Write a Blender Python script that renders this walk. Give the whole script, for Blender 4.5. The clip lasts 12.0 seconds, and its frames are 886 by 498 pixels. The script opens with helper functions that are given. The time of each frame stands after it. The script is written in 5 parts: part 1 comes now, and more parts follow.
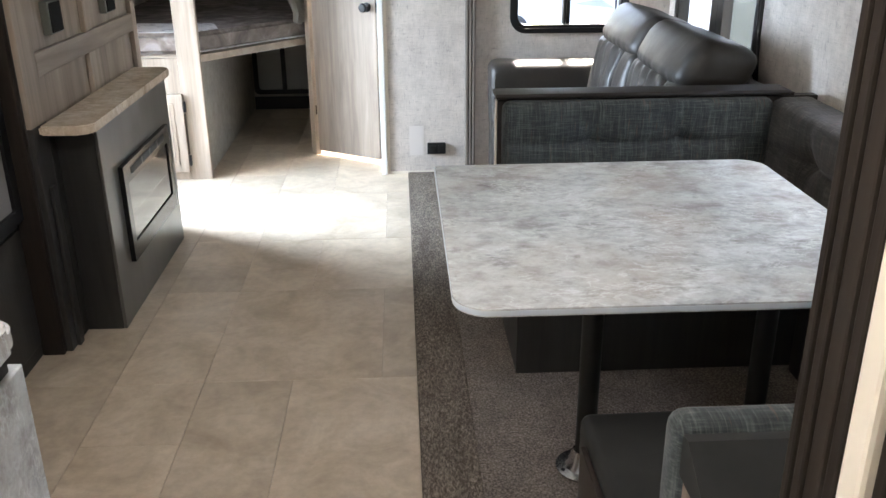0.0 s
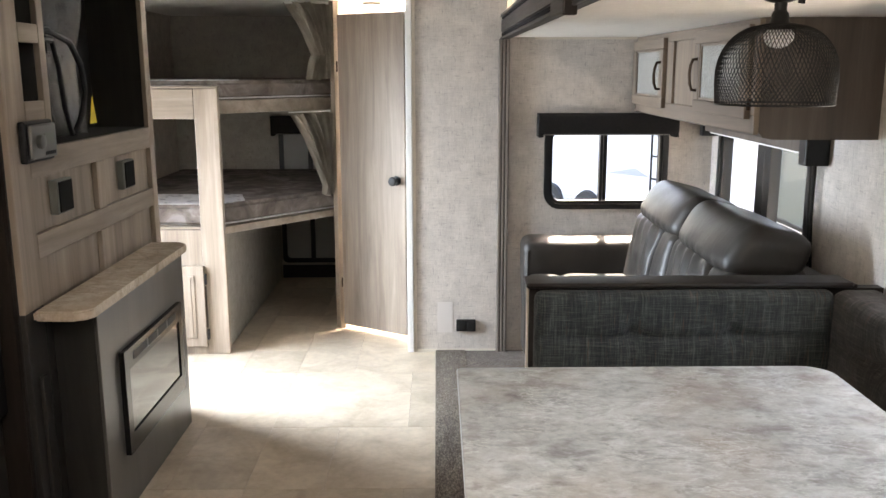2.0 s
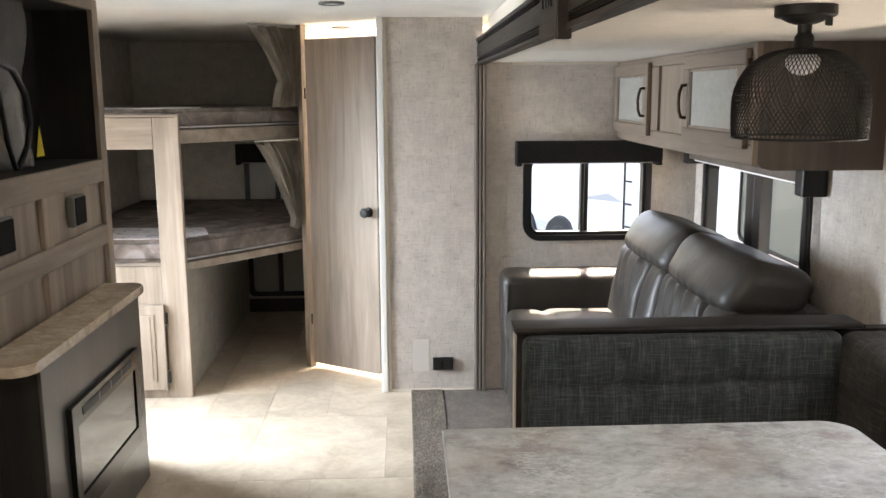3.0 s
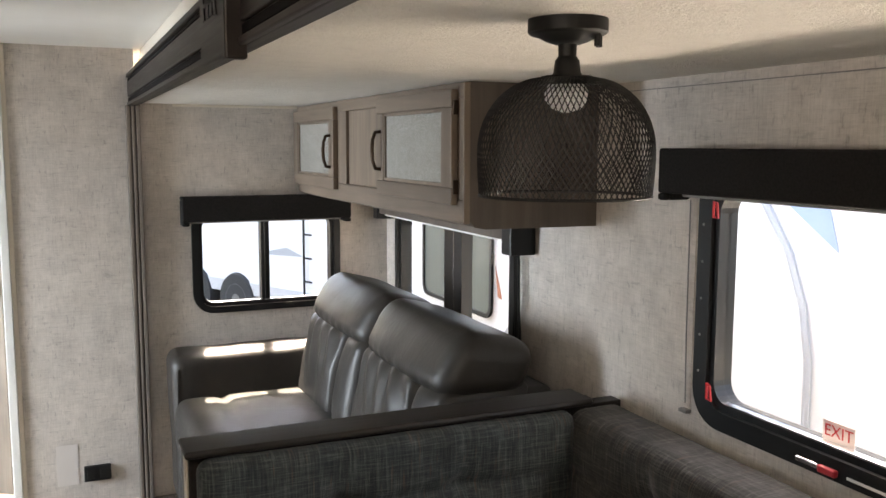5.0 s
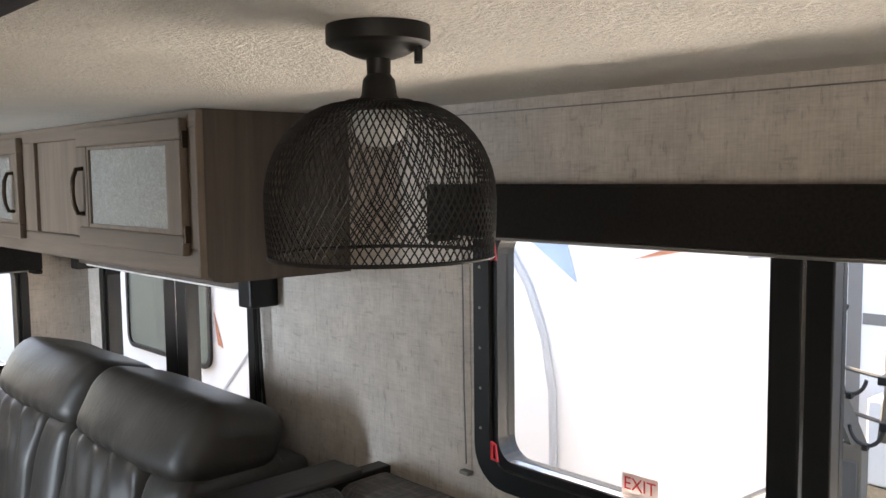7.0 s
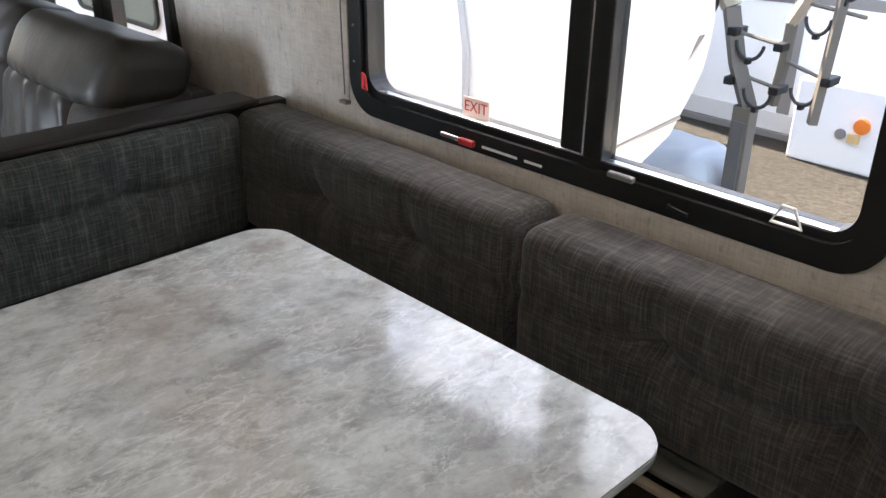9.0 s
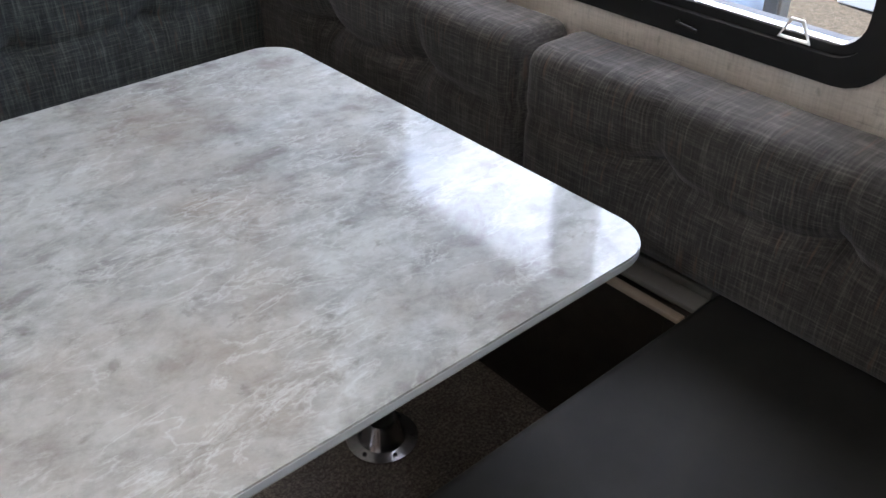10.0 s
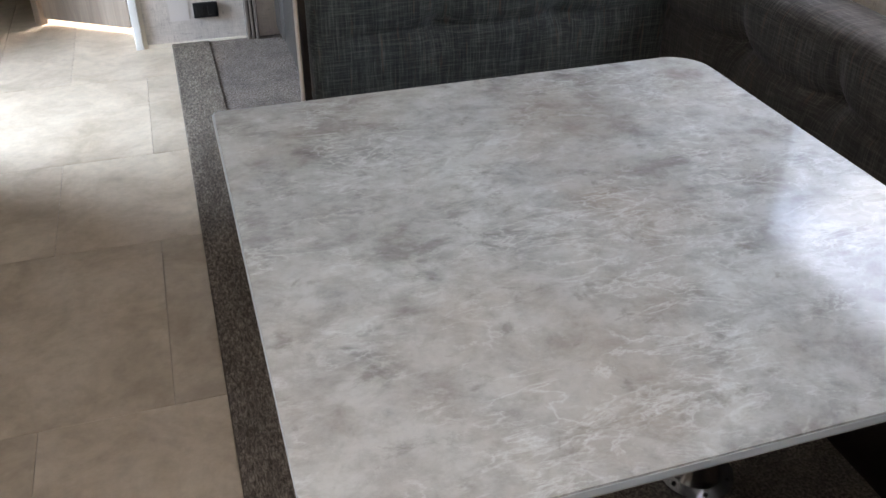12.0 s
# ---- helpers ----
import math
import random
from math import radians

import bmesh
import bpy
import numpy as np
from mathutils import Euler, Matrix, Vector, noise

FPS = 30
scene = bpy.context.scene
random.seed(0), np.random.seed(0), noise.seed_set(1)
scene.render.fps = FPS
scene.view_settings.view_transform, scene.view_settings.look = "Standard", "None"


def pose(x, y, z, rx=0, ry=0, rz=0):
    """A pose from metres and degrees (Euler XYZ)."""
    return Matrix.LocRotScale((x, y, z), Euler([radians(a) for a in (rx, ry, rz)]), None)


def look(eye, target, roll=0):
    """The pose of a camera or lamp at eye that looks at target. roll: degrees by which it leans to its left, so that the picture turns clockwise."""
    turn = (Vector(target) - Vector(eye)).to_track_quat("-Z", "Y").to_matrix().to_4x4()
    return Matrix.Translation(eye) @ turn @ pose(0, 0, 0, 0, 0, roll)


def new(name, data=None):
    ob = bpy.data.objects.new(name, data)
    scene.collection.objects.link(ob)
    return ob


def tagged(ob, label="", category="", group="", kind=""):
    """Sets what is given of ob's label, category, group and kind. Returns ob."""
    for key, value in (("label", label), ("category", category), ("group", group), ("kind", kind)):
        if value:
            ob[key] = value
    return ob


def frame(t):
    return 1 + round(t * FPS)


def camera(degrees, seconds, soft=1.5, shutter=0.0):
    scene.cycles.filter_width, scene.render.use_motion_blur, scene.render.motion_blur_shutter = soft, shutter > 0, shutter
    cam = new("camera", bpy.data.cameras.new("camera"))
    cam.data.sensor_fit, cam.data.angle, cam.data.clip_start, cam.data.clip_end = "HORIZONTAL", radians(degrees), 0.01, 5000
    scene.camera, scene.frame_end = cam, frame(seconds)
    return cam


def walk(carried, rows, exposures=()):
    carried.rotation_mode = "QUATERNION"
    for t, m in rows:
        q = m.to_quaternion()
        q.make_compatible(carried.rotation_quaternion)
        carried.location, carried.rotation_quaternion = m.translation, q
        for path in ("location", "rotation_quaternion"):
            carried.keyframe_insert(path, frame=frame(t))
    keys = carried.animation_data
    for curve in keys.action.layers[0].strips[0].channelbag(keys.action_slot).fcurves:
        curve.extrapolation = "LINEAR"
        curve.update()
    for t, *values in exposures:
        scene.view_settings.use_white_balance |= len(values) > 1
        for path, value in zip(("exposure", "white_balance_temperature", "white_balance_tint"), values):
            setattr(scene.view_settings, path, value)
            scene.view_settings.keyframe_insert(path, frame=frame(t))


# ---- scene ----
cam = camera(54.0, 12.0)
PATH = [
    (0, (0.132, 0.211, 1.543), (0.22, 2.064, 0.796), -0.4),
    (0.5, (0.157, 0.269, 1.555), (0.214, 2.156, 0.896), -0.5),
    (1, (0.182, 0.353, 1.558), (0.207, 2.276, 1.011), -0.1),
    (1.5, (0.189, 0.43, 1.564), (0.201, 2.378, 1.111), -0.0),
    (2, (0.174, 0.512, 1.579), (0.188, 2.471, 1.176), -0.1),
    (2.5, (0.15, 0.63, 1.592), (0.187, 2.594, 1.216), -0.1),
    (2.7, (0.14, 0.675, 1.592), (0.195, 2.641, 1.227), -0.2),
    (4.5, (0.223, 1.182, 1.581), (0.729, 3.096, 1.297), 0.1),
    (5, (0.24, 1.329, 1.577), (1.041, 3.146, 1.34), 0.2),
    (5.5, (0.22, 1.482, 1.593), (1.284, 3.167, 1.427), 0.5),
    (6, (0.217, 1.583, 1.584), (1.457, 3.149, 1.486), 0.9),
    (6.5, (0.262, 1.684, 1.605), (1.592, 3.174, 1.507), 0.3),
    (8.5, (0.327, 1.374, 1.53), (1.655, 2.724, 0.887), -0.1),
    (9, (0.299, 1.265, 1.544), (1.562, 2.558, 0.686), 0.8),
    (9.5, (0.297, 1.201, 1.52), (1.46, 2.45, 0.477), 0.4),
    (10, (0.305, 1.17, 1.49), (1.392, 2.404, 0.351), 0.2),
    (10.5, (0.302, 1.172, 1.476), (1.322, 2.438, 0.312), 0.4),
    (11, (0.27, 1.185, 1.465), (1.185, 2.528, 0.3), 0.7),
    (11.5, (0.24, 1.191, 1.481), (0.988, 2.638, 0.321), 0.3),
    (12, (0.185, 1.221, 1.478), (0.693, 2.8, 0.36), 0.5),
]
walk(cam, [(t, look(eye, target, roll)) for t, eye, target, roll in PATH],
     exposures=((0.0, 3.35, 6750, 12), (1.0, 3.32, 7100, 13), (2.0, 3.2, 7450, 15), (2.5, 3.05, 7550, 15), (4.5, 2.98, 7950, 15), (5.5, 2.62, 7450, 14), (6.5, 2.62, 7300, 14), (8.5, 2.53, 7900, 14), (9.5, 3.0, 6500, 14), (11.0, 3.05, 6550, 14), (12.0, 2.8, 6750, 15)))
# ---------------------------------------------------------------- light
world = bpy.data.worlds.new("sky")
scene.world = world
world.use_nodes = True
wn = world.node_tree.nodes
sky = wn.new("ShaderNodeTexSky")
sky.sky_type, sky.sun_disc = 'NISHITA', False
sky.sun_elevation, sky.sun_rotation = radians(56), radians(9)
sky.air_density, sky.dust_density = 1.0, 1.5
world.node_tree.links.new(sky.outputs[0], wn["Background"].inputs[0])
wn["Background"].inputs[1].default_value = 0.15

sun = new("sun", bpy.data.lights.new("sun", 'SUN'))
sun.data.energy, sun.data.angle, sun.data.color = 5.0, radians(0.6), (1.0, 0.95, 0.87)
sun.matrix_world = look((2.1, 14, 20), (0.0, 14 - 20 / math.tan(radians(56)), 0))


def area(name, eye, target, w, h, energy, color):
    lamp = new(name, bpy.data.lights.new(name, 'AREA'))
    lamp.data.shape, lamp.data.size, lamp.data.size_y = 'RECTANGLE', w, h
    lamp.data.energy, lamp.data.color = energy, color
    lamp.matrix_world = look(eye, target)
    return lamp


entry = area("entry_daylight", (-1.93, 4.76, 1.05), (-0.1, 4.15, 0.35), 0.52, 1.3, 13.0, (0.63, 0.80, 1.0))
entry.data.spread = radians(110)
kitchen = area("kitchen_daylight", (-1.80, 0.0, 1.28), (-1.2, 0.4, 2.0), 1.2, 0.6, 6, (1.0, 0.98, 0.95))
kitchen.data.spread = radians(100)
# fill lamp in an unseen roof opening, added to brighten the near end
area("added_roof_fill", (-0.30, 1.45, 2.03), (-0.2, 1.6, 0), 0.36, 0.36, 1.4, (1.0, 0.98, 0.96))
# open sky above the gap outside the dinette window
area("dinette_window_daylight", (2.05, 2.35, 1.66), (1.3, 2.45, 0.95), 1.8, 0.6, 1.6, (0.97, 0.98, 1.0))
# hidden lamp added for bounce from sunlit ground below that window; lifts the ceiling
area("dinette_bounce_fill", (2.78, 2.4, 0.32), (1.25, 2.5, 1.25), 2.0, 0.3, 4.6, (1.0, 0.95, 0.88))
area("skylight_daylight", (0.1, 6.3, 2.05), (0.1, 6.3, 0), 0.5, 0.5, 30, (1.0, 0.97, 0.92))

# ---------------------------------------------------------------- materials


def mat(name, color, rough=0.6, metal=0.0, spec=0.5):
    m = bpy.data.materials.new(name)
    m.use_nodes = True
    b = m.node_tree.nodes["Principled BSDF"]
    b.inputs["Base Color"].default_value = (*color, 1)
    b.inputs["Roughness"].default_value = rough
    b.inputs["Metallic"].default_value = metal
    b.inputs["Specular IOR Level"].default_value = spec
    return m


class Nodes:
    """Short ways to wire a material."""

    def __init__(self, m):
        self.m, self.t = m, m.node_tree
        self.b = self.t.nodes["Principled BSDF"]
        self.co = self.t.nodes.new("ShaderNodeTexCoord").outputs["Object"]

    def link(self, a, b):
        self.t.links.new(a, b)

    def scaled(self, s, rot=(0, 0, 0)):
        n = self.t.nodes.new("ShaderNodeMapping")
        n.inputs["Scale"].default_value = s
        n.inputs["Rotation"].default_value = rot
        self.link(self.co, n.inputs["Vector"])
        return n.outputs[0]

    def noise(self, vec, scale, detail=4, rough=0.55, distort=0.0):
        n = self.t.nodes.new("ShaderNodeTexNoise")
        n.inputs["Scale"].default_value, n.inputs["Detail"].default_value = scale, detail
        n.inputs["Roughness"].default_value, n.inputs["Distortion"].default_value = rough, distort
        self.link(vec, n.inputs["Vector"])
        return n.outputs["Fac"]

    def ramp(self, fac, stops):
        n = self.t.nodes.new("ShaderNodeValToRGB")
        e = n.color_ramp.elements
        while len(e) < len(stops):
            e.new(0.5)
        for el, (p, c) in zip(e, stops):
            el.position = p
            el.color = (*c, 1) if isinstance(c, tuple) else (c, c, c, 1)
        self.link(fac, n.inputs["Fac"])
        return n.outputs["Color"]

    def mix(self, a, b, fac, kind='MIX'):
        n = self.t.nodes.new("ShaderNodeMix")
        n.data_type, n.blend_type = 'RGBA', kind
        for v, i in ((fac, 0), (a, 6), (b, 7)):
            if isinstance(v, (int, float)):
                n.inputs[i].default_value = v
            elif isinstance(v, tuple):
                n.inputs[i].default_value = (*v, 1)
            else:
                self.link(v, n.inputs[i])
        return n.outputs[2]

    def math(self, op, a, b=0.0):
        n = self.t.nodes.new("ShaderNodeMath")
        n.operation = op
        for v, i in ((a, 0), (b, 1)):
            if isinstance(v, (int, float)):
                n.inputs[i].default_value = v
            else:
                self.link(v, n.inputs[i])
        return n.outputs[0]

    def color(self, c):
        self.link(c, self.b.inputs["Base Color"])

    def rough(self, f, lo, hi):
        n = self.t.nodes.new("ShaderNodeMapRange")
        n.inputs["To Min"].default_value, n.inputs["To Max"].default_value = lo, hi
        self.link(f, n.inputs["Value"])
        self.link(n.outputs[0], self.b.inputs["Roughness"])

    def bump(self, h, strength, dist=0.002):
        n = self.t.nodes.new("ShaderNodeBump")
        n.inputs["Strength"].default_value, n.inputs["Distance"].default_value = strength, dist
        self.link(h, n.inputs["Height"])
        self.link(n.outputs[0], self.b.inputs["Normal"])


def wallpaper(name, base, dark, wear=1.0):
    """Vinyl wall board printed as rough linen."""
    m = mat(name, base, 0.75, 0, 0.25)
    n = Nodes(m)
    v = n.noise(n.scaled((60, 60, 4)), 4, 5, 0.65)
    h = n.noise(n.scaled((5, 5, 70)), 4, 5, 0.65)
    blot = n.noise(n.scaled((1, 1, 1)), 13, 5, 0.68)
    c = n.mix(n.ramp(v, [(0.30, dark), (0.62, base)]), n.ramp(h, [(0.28, dark), (0.60, base)]), 0.5)
    c = n.mix(base, c, 0.75)
    c = n.mix(c, n.ramp(blot, [(0.30, 0.66), (0.62, 1.05)]), 0.55 * wear, 'MULTIPLY')
    slub = n.ramp(n.noise(n.scaled((34, 34, 12)), 2.2, 4, 0.6), [(0.59, 1.0), (0.71, 0.62)])
    c = n.mix(c, slub, 0.7 * wear, 'MULTIPLY')
    thread = n.ramp(n.noise(n.scaled((7, 7, 34)), 2.2, 4, 0.6), [(0.60, 1.0), (0.71, 0.66)])
    c = n.mix(c, thread, 0.6 * wear, 'MULTIPLY')
    n.color(c)
    n.bump(n.math('ADD', v, h), 0.25, 0.001)
    return m


def wood(name, light, dark, axis, rough=0.5, spec=0.4, grain=1.0):
    """Printed wood grain along one axis."""
    m = mat(name, light, rough, 0, spec)
    n = Nodes(m)
    stretch = {"x": (1.0, 15, 15), "y": (15, 1.0, 15), "z": (15, 15, 1.0)}[axis]
    fine = {"x": (4, 160, 160), "y": (160, 4, 160), "z": (160, 160, 4)}[axis]
    g = n.noise(n.scaled(stretch), 1.2, 6, 0.62, 0.6)
    f = n.noise(n.scaled(fine), 1.0, 3, 0.6)
    wide = n.noise(n.scaled(tuple(s * 0.25 for s in stretch)), 1.1, 3, 0.5, 1.0)
    c = n.ramp(g, [(0.30, dark), (0.52, tuple((a + b) / 2 for a, b in zip(light, dark))), (0.72, light)])
    c = n.mix(c, n.ramp(wide, [(0.35, 0.70), (0.62, 1.06)]), 0.7, 'MULTIPLY')
    c = n.mix(c, n.ramp(f, [(0.35, 0.80), (0.6, 1.0)]), 0.4, 'MULTIPLY')
    knot = n.noise(n.scaled({"x": (3, 9, 9), "y": (9, 3, 9), "z": (9, 9, 3)}[axis]), 1.0, 4, 0.6, 0.4)
    c = n.mix(c, n.ramp(knot, [(0.34, 0.84), (0.6, 1.03)]), 0.6, 'MULTIPLY')
    n.color(c)
    n.rough(f, rough - 0.08 * grain, rough + 0.1 * grain)
    n.bump(f, 0.15 * grain, 0.0008)
    return m


WALL = wallpaper("linen_wall_board", (0.66, 0.60, 0.545), (0.42, 0.37, 0.325), 1.0)
SLIDE_CEIL = wallpaper("slide_ceiling_board", (0.90, 0.86, 0.79), (0.80, 0.76, 0.69), 0.2)
OAK = wood("grey_oak", (0.47, 0.385, 0.31), (0.27, 0.215, 0.17), "z")
OAK_Y = wood("grey_oak_lengthwise", (0.45, 0.37, 0.30), (0.26, 0.21, 0.165), "y")
OAK_X = wood("grey_oak_crosswise", (0.45, 0.37, 0.30), (0.26, 0.21, 0.165), "x")
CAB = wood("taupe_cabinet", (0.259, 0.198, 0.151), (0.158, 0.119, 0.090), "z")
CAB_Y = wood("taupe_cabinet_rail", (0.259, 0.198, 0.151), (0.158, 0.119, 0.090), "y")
# same taupe wood darkened: shade on box and valance put into the colour
CAB_SHADED = wood("taupe_cabinet_shaded", (0.144, 0.115, 0.094), (0.086, 0.068, 0.058), "z")
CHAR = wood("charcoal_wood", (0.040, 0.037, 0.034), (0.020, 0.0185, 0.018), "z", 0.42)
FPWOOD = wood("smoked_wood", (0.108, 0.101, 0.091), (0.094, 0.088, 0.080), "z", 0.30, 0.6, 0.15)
FASCIA = wood("umber_fascia", (0.042, 0.033, 0.028), (0.025, 0.0195, 0.0165), "y", 0.45, 0.2)
TRIM = wood("umber_trim", (0.27, 0.225, 0.19), (0.17, 0.14, 0.118), "z", 0.4)
JAMB = wood("dark_jamb", (0.034, 0.026, 0.021), (0.018, 0.0135, 0.011), "z", 0.55, 0.12)
CAPRAIL = wood("espresso_rail", (0.036, 0.028, 0.024), (0.019, 0.015, 0.013), "x", 0.45, 0.3)

WHITE = mat("white_ceiling_paint", (0.80, 0.78, 0.74), 0.7, 0, 0.3)
n = Nodes(WHITE)
n.bump(n.noise(n.scaled((1, 1, 1)), 220, 3), 0.1, 0.001)
n.color(n.ramp(n.noise(n.scaled((1, 1, 1)), 3, 4), [(0.3, (0.77, 0.75, 0.70)), (0.7, (0.82, 0.80, 0.76))]))
# the slide's ceiling has a coarse pressed relief
n = Nodes(SLIDE_CEIL)
n.bump(n.ramp(n.noise(n.scaled((1.5, 1, 1)), 95, 3, 0.7), [(0.42, 0.0), (0.58, 1.0)]), 0.8, 0.0035)
WHITE_TRIM = mat("white_plastic_trim", (0.78, 0.77, 0.74), 0.4)
CREAM = mat("cream_plastic_trim", (0.70, 0.63, 0.53), 0.45)
BLACK = mat("black_plastic", (0.007, 0.007, 0.0075), 0.45, 0, 0.35)
BLACKMETAL = mat("black_powder_coat", (0.009, 0.0085, 0.008), 0.5, 0.0, 0.35)
VALANCE = mat("valance_fabric", (0.022, 0.019, 0.018), 0.8, 0, 0.2)
n = Nodes(VALANCE)
n.color(n.ramp(n.noise(n.scaled((1, 1, 1)), 160, 3), [(0.3, (0.008, 0.007, 0.0065)), (0.7, (0.017, 0.0145, 0.0135))]))
BRONZE = mat("dark_bronze", (0.05, 0.035, 0.025), 0.35, 0.9)
CHROME = mat("brushed_steel", (0.62, 0.62, 0.63), 0.22, 1.0)
SILVER = mat("silver_plastic", (0.17, 0.17, 0.165), 0.42, 0.5)
RED = mat("red_plastic", (0.55, 0.03, 0.04), 0.4)
YELLOW = mat("yellow_tag", (0.85, 0.65, 0.04), 0.5)
GREY = mat("grey_plastic", (0.22, 0.21, 0.20), 0.5)
GREENGREY = mat("speaker_rim", (0.16, 0.17, 0.15), 0.5)
LEAFWHITE = mat("white_paper", (0.78, 0.77, 0.75), 0.7)
# near-black base colour stands for the lack of light inside the niche
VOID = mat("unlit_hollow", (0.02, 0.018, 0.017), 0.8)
SPEAKER = mat("speaker_cloth", (0.014, 0.014, 0.014), 0.8, 0, 0.1)
GROOVE = mat("black_groove", (0.006, 0.005, 0.005), 0.8, 0, 0.1)
RUBBER = mat("tyre_rubber", (0.03, 0.03, 0.03), 0.7)


def glass(name, tint, rough=0.0, ior=1.45):
    m = mat(name, tint, rough)
    b = m.node_tree.nodes["Principled BSDF"]
    b.inputs["Transmission Weight"].default_value, b.inputs["IOR"].default_value = 1.0, ior
    return m


GLASS = glass("window_glass", (0.97, 0.98, 0.98), 0.0, 1.1)
TINTED = mat("smoked_window", (0.15, 0.17, 0.145), 0.10, 0, 0.4)
BULB = glass("bulb_glass", (0.95, 0.95, 0.93), 0.3)
BULB.node_tree.nodes["Principled BSDF"].inputs["Transmission Weight"].default_value = 0.45
FILM = glass("clear_plastic_film", (0.86, 0.86, 0.84), 0.09, 1.45)
FILM.node_tree.nodes["Principled BSDF"].inputs["Transmission Weight"].default_value = 0.9
n = Nodes(FILM)
n.bump(n.noise(n.scaled((4, 4, 1)), 7, 4, 0.6, 1.5), 1.0, 0.03)
FROST = mat("frosted_door_glass", (0.33, 0.32, 0.30), 0.18, 0, 0.6)
n = Nodes(FROST)
v = n.noise(n.scaled((1, 1, 1)), 85, 4, 0.7, 2.5)
n.color(n.ramp(v, [(0.42, (0.44, 0.43, 0.40)), (0.5, (0.20, 0.19, 0.17)), (0.58, (0.48, 0.47, 0.44))]))
n.bump(v, 0.6, 0.003)
FIREGLASS = mat("fireplace_glass", (0.03, 0.03, 0.034), 0.05, 0, 1.0)
FIREGLASS.node_tree.nodes["Principled BSDF"].inputs["Coat Weight"].default_value = 0.4
FIREFRAME = mat("fireplace_frame", (0.010, 0.010, 0.010), 0.22, 0, 0.45)


def marble(name, pale, mid, dark, warm):
    """Glossy laminate printed as cloudy stone: soft mottling, grey smudges and short pale veins along one way."""
    m = mat(name, pale, 0.1, 0, 0.36)
    n = Nodes(m)
    base = n.scaled((1, 1, 1))
    lay = n.scaled((0.88, 1.12, 1), (0, 0, 0.25))
    cloud = n.noise(lay, 4.6, 8, 0.64, 0.35)
    small = n.noise(lay, 15, 8, 0.68, 0.3)
    bright = tuple(min(1, p * 1.10) for p in pale)
    c = n.ramp(cloud, [(0.30, dark), (0.43, mid), (0.54, pale), (0.70, bright)])
    c = n.mix(c, n.ramp(small, [(0.32, dark), (0.45, mid), (0.55, pale), (0.68, bright)]), 0.52)
    tint = n.ramp(n.noise(base, 2.4, 6, 0.62, 0.4), [(0.44, 0.0), (0.66, 1.0)])
    c = n.mix(c, warm, n.math('MULTIPLY', tint, 0.45))
    # grey smudges in loose clusters
    lump = n.math('MULTIPLY', n.ramp(n.noise(lay, 12, 6, 0.66, 0.5), [(0.52, 0.0), (0.64, 1.0)]),
                  n.ramp(n.noise(base, 3.1, 4, 0.6), [(0.47, 0.0), (0.62, 1.0)]))
    c = n.mix(c, tuple(d * 0.80 for d in dark), n.math('MULTIPLY', lump, 0.62))
    # pale veins: thin crests of two stretched noises, broken up
    for scale, thin, amount, where, spin in ((8.0, 0.022, 0.34, 6.7, 0.18), (13.0, 0.032, 0.46, 5.2, -0.25), (24.0, 0.050, 0.46, 4.3, 0.6)):
        crest = n.math('ABSOLUTE', n.math('SUBTRACT', n.noise(n.scaled((0.62, 1.35, 1), (0, 0, spin)), scale, 7, 0.6, 0.5), 0.5))
        line = n.ramp(crest, [(0.0, 1.0), (thin * 0.4, 0.45), (thin, 0.0)])
        mask = n.ramp(n.noise(base, where, 6, 0.66), [(0.49, 0.0), (0.58, 1.0)])
        c = n.mix(c, tuple(min(1, p * 1.42) for p in pale), n.math('MULTIPLY', n.math('MULTIPLY', line, mask), amount))
    spot = n.ramp(n.noise(lay, 24, 5, 0.66, 0.3), [(0.60, 0.0), (0.72, 1.0)])
    c = n.mix(c, tuple(0.5 * d + 0.25 * w for d, w in zip(dark, warm)), n.math('MULTIPLY', spot, 0.5))
    grit = n.noise(base, 60, 6, 0.7, 0.3)
    c = n.mix(c, n.ramp(grit, [(0.36, 0.86), (0.5, 1.0), (0.64, 1.07)]), 0.6, 'MULTIPLY')
    n.color(c)
    n.rough(small, 0.06, 0.16)
    n.bump(n.noise(base, 38, 4), 0.05, 0.001)
    return m


MARBLE = marble("grey_marble_laminate", (0.53, 0.57, 0.58), (0.378, 0.398, 0.403), (0.205, 0.205, 0.205), (0.39, 0.33, 0.27))
MANTEL = marble("tan_stone_laminate", (0.62, 0.53, 0.43), (0.48, 0.39, 0.30), (0.34, 0.265, 0.20), (0.52, 0.40, 0.28))


EDGEBAND = mat("pale_edge_banding", (0.50, 0.55, 0.59), 0.3)


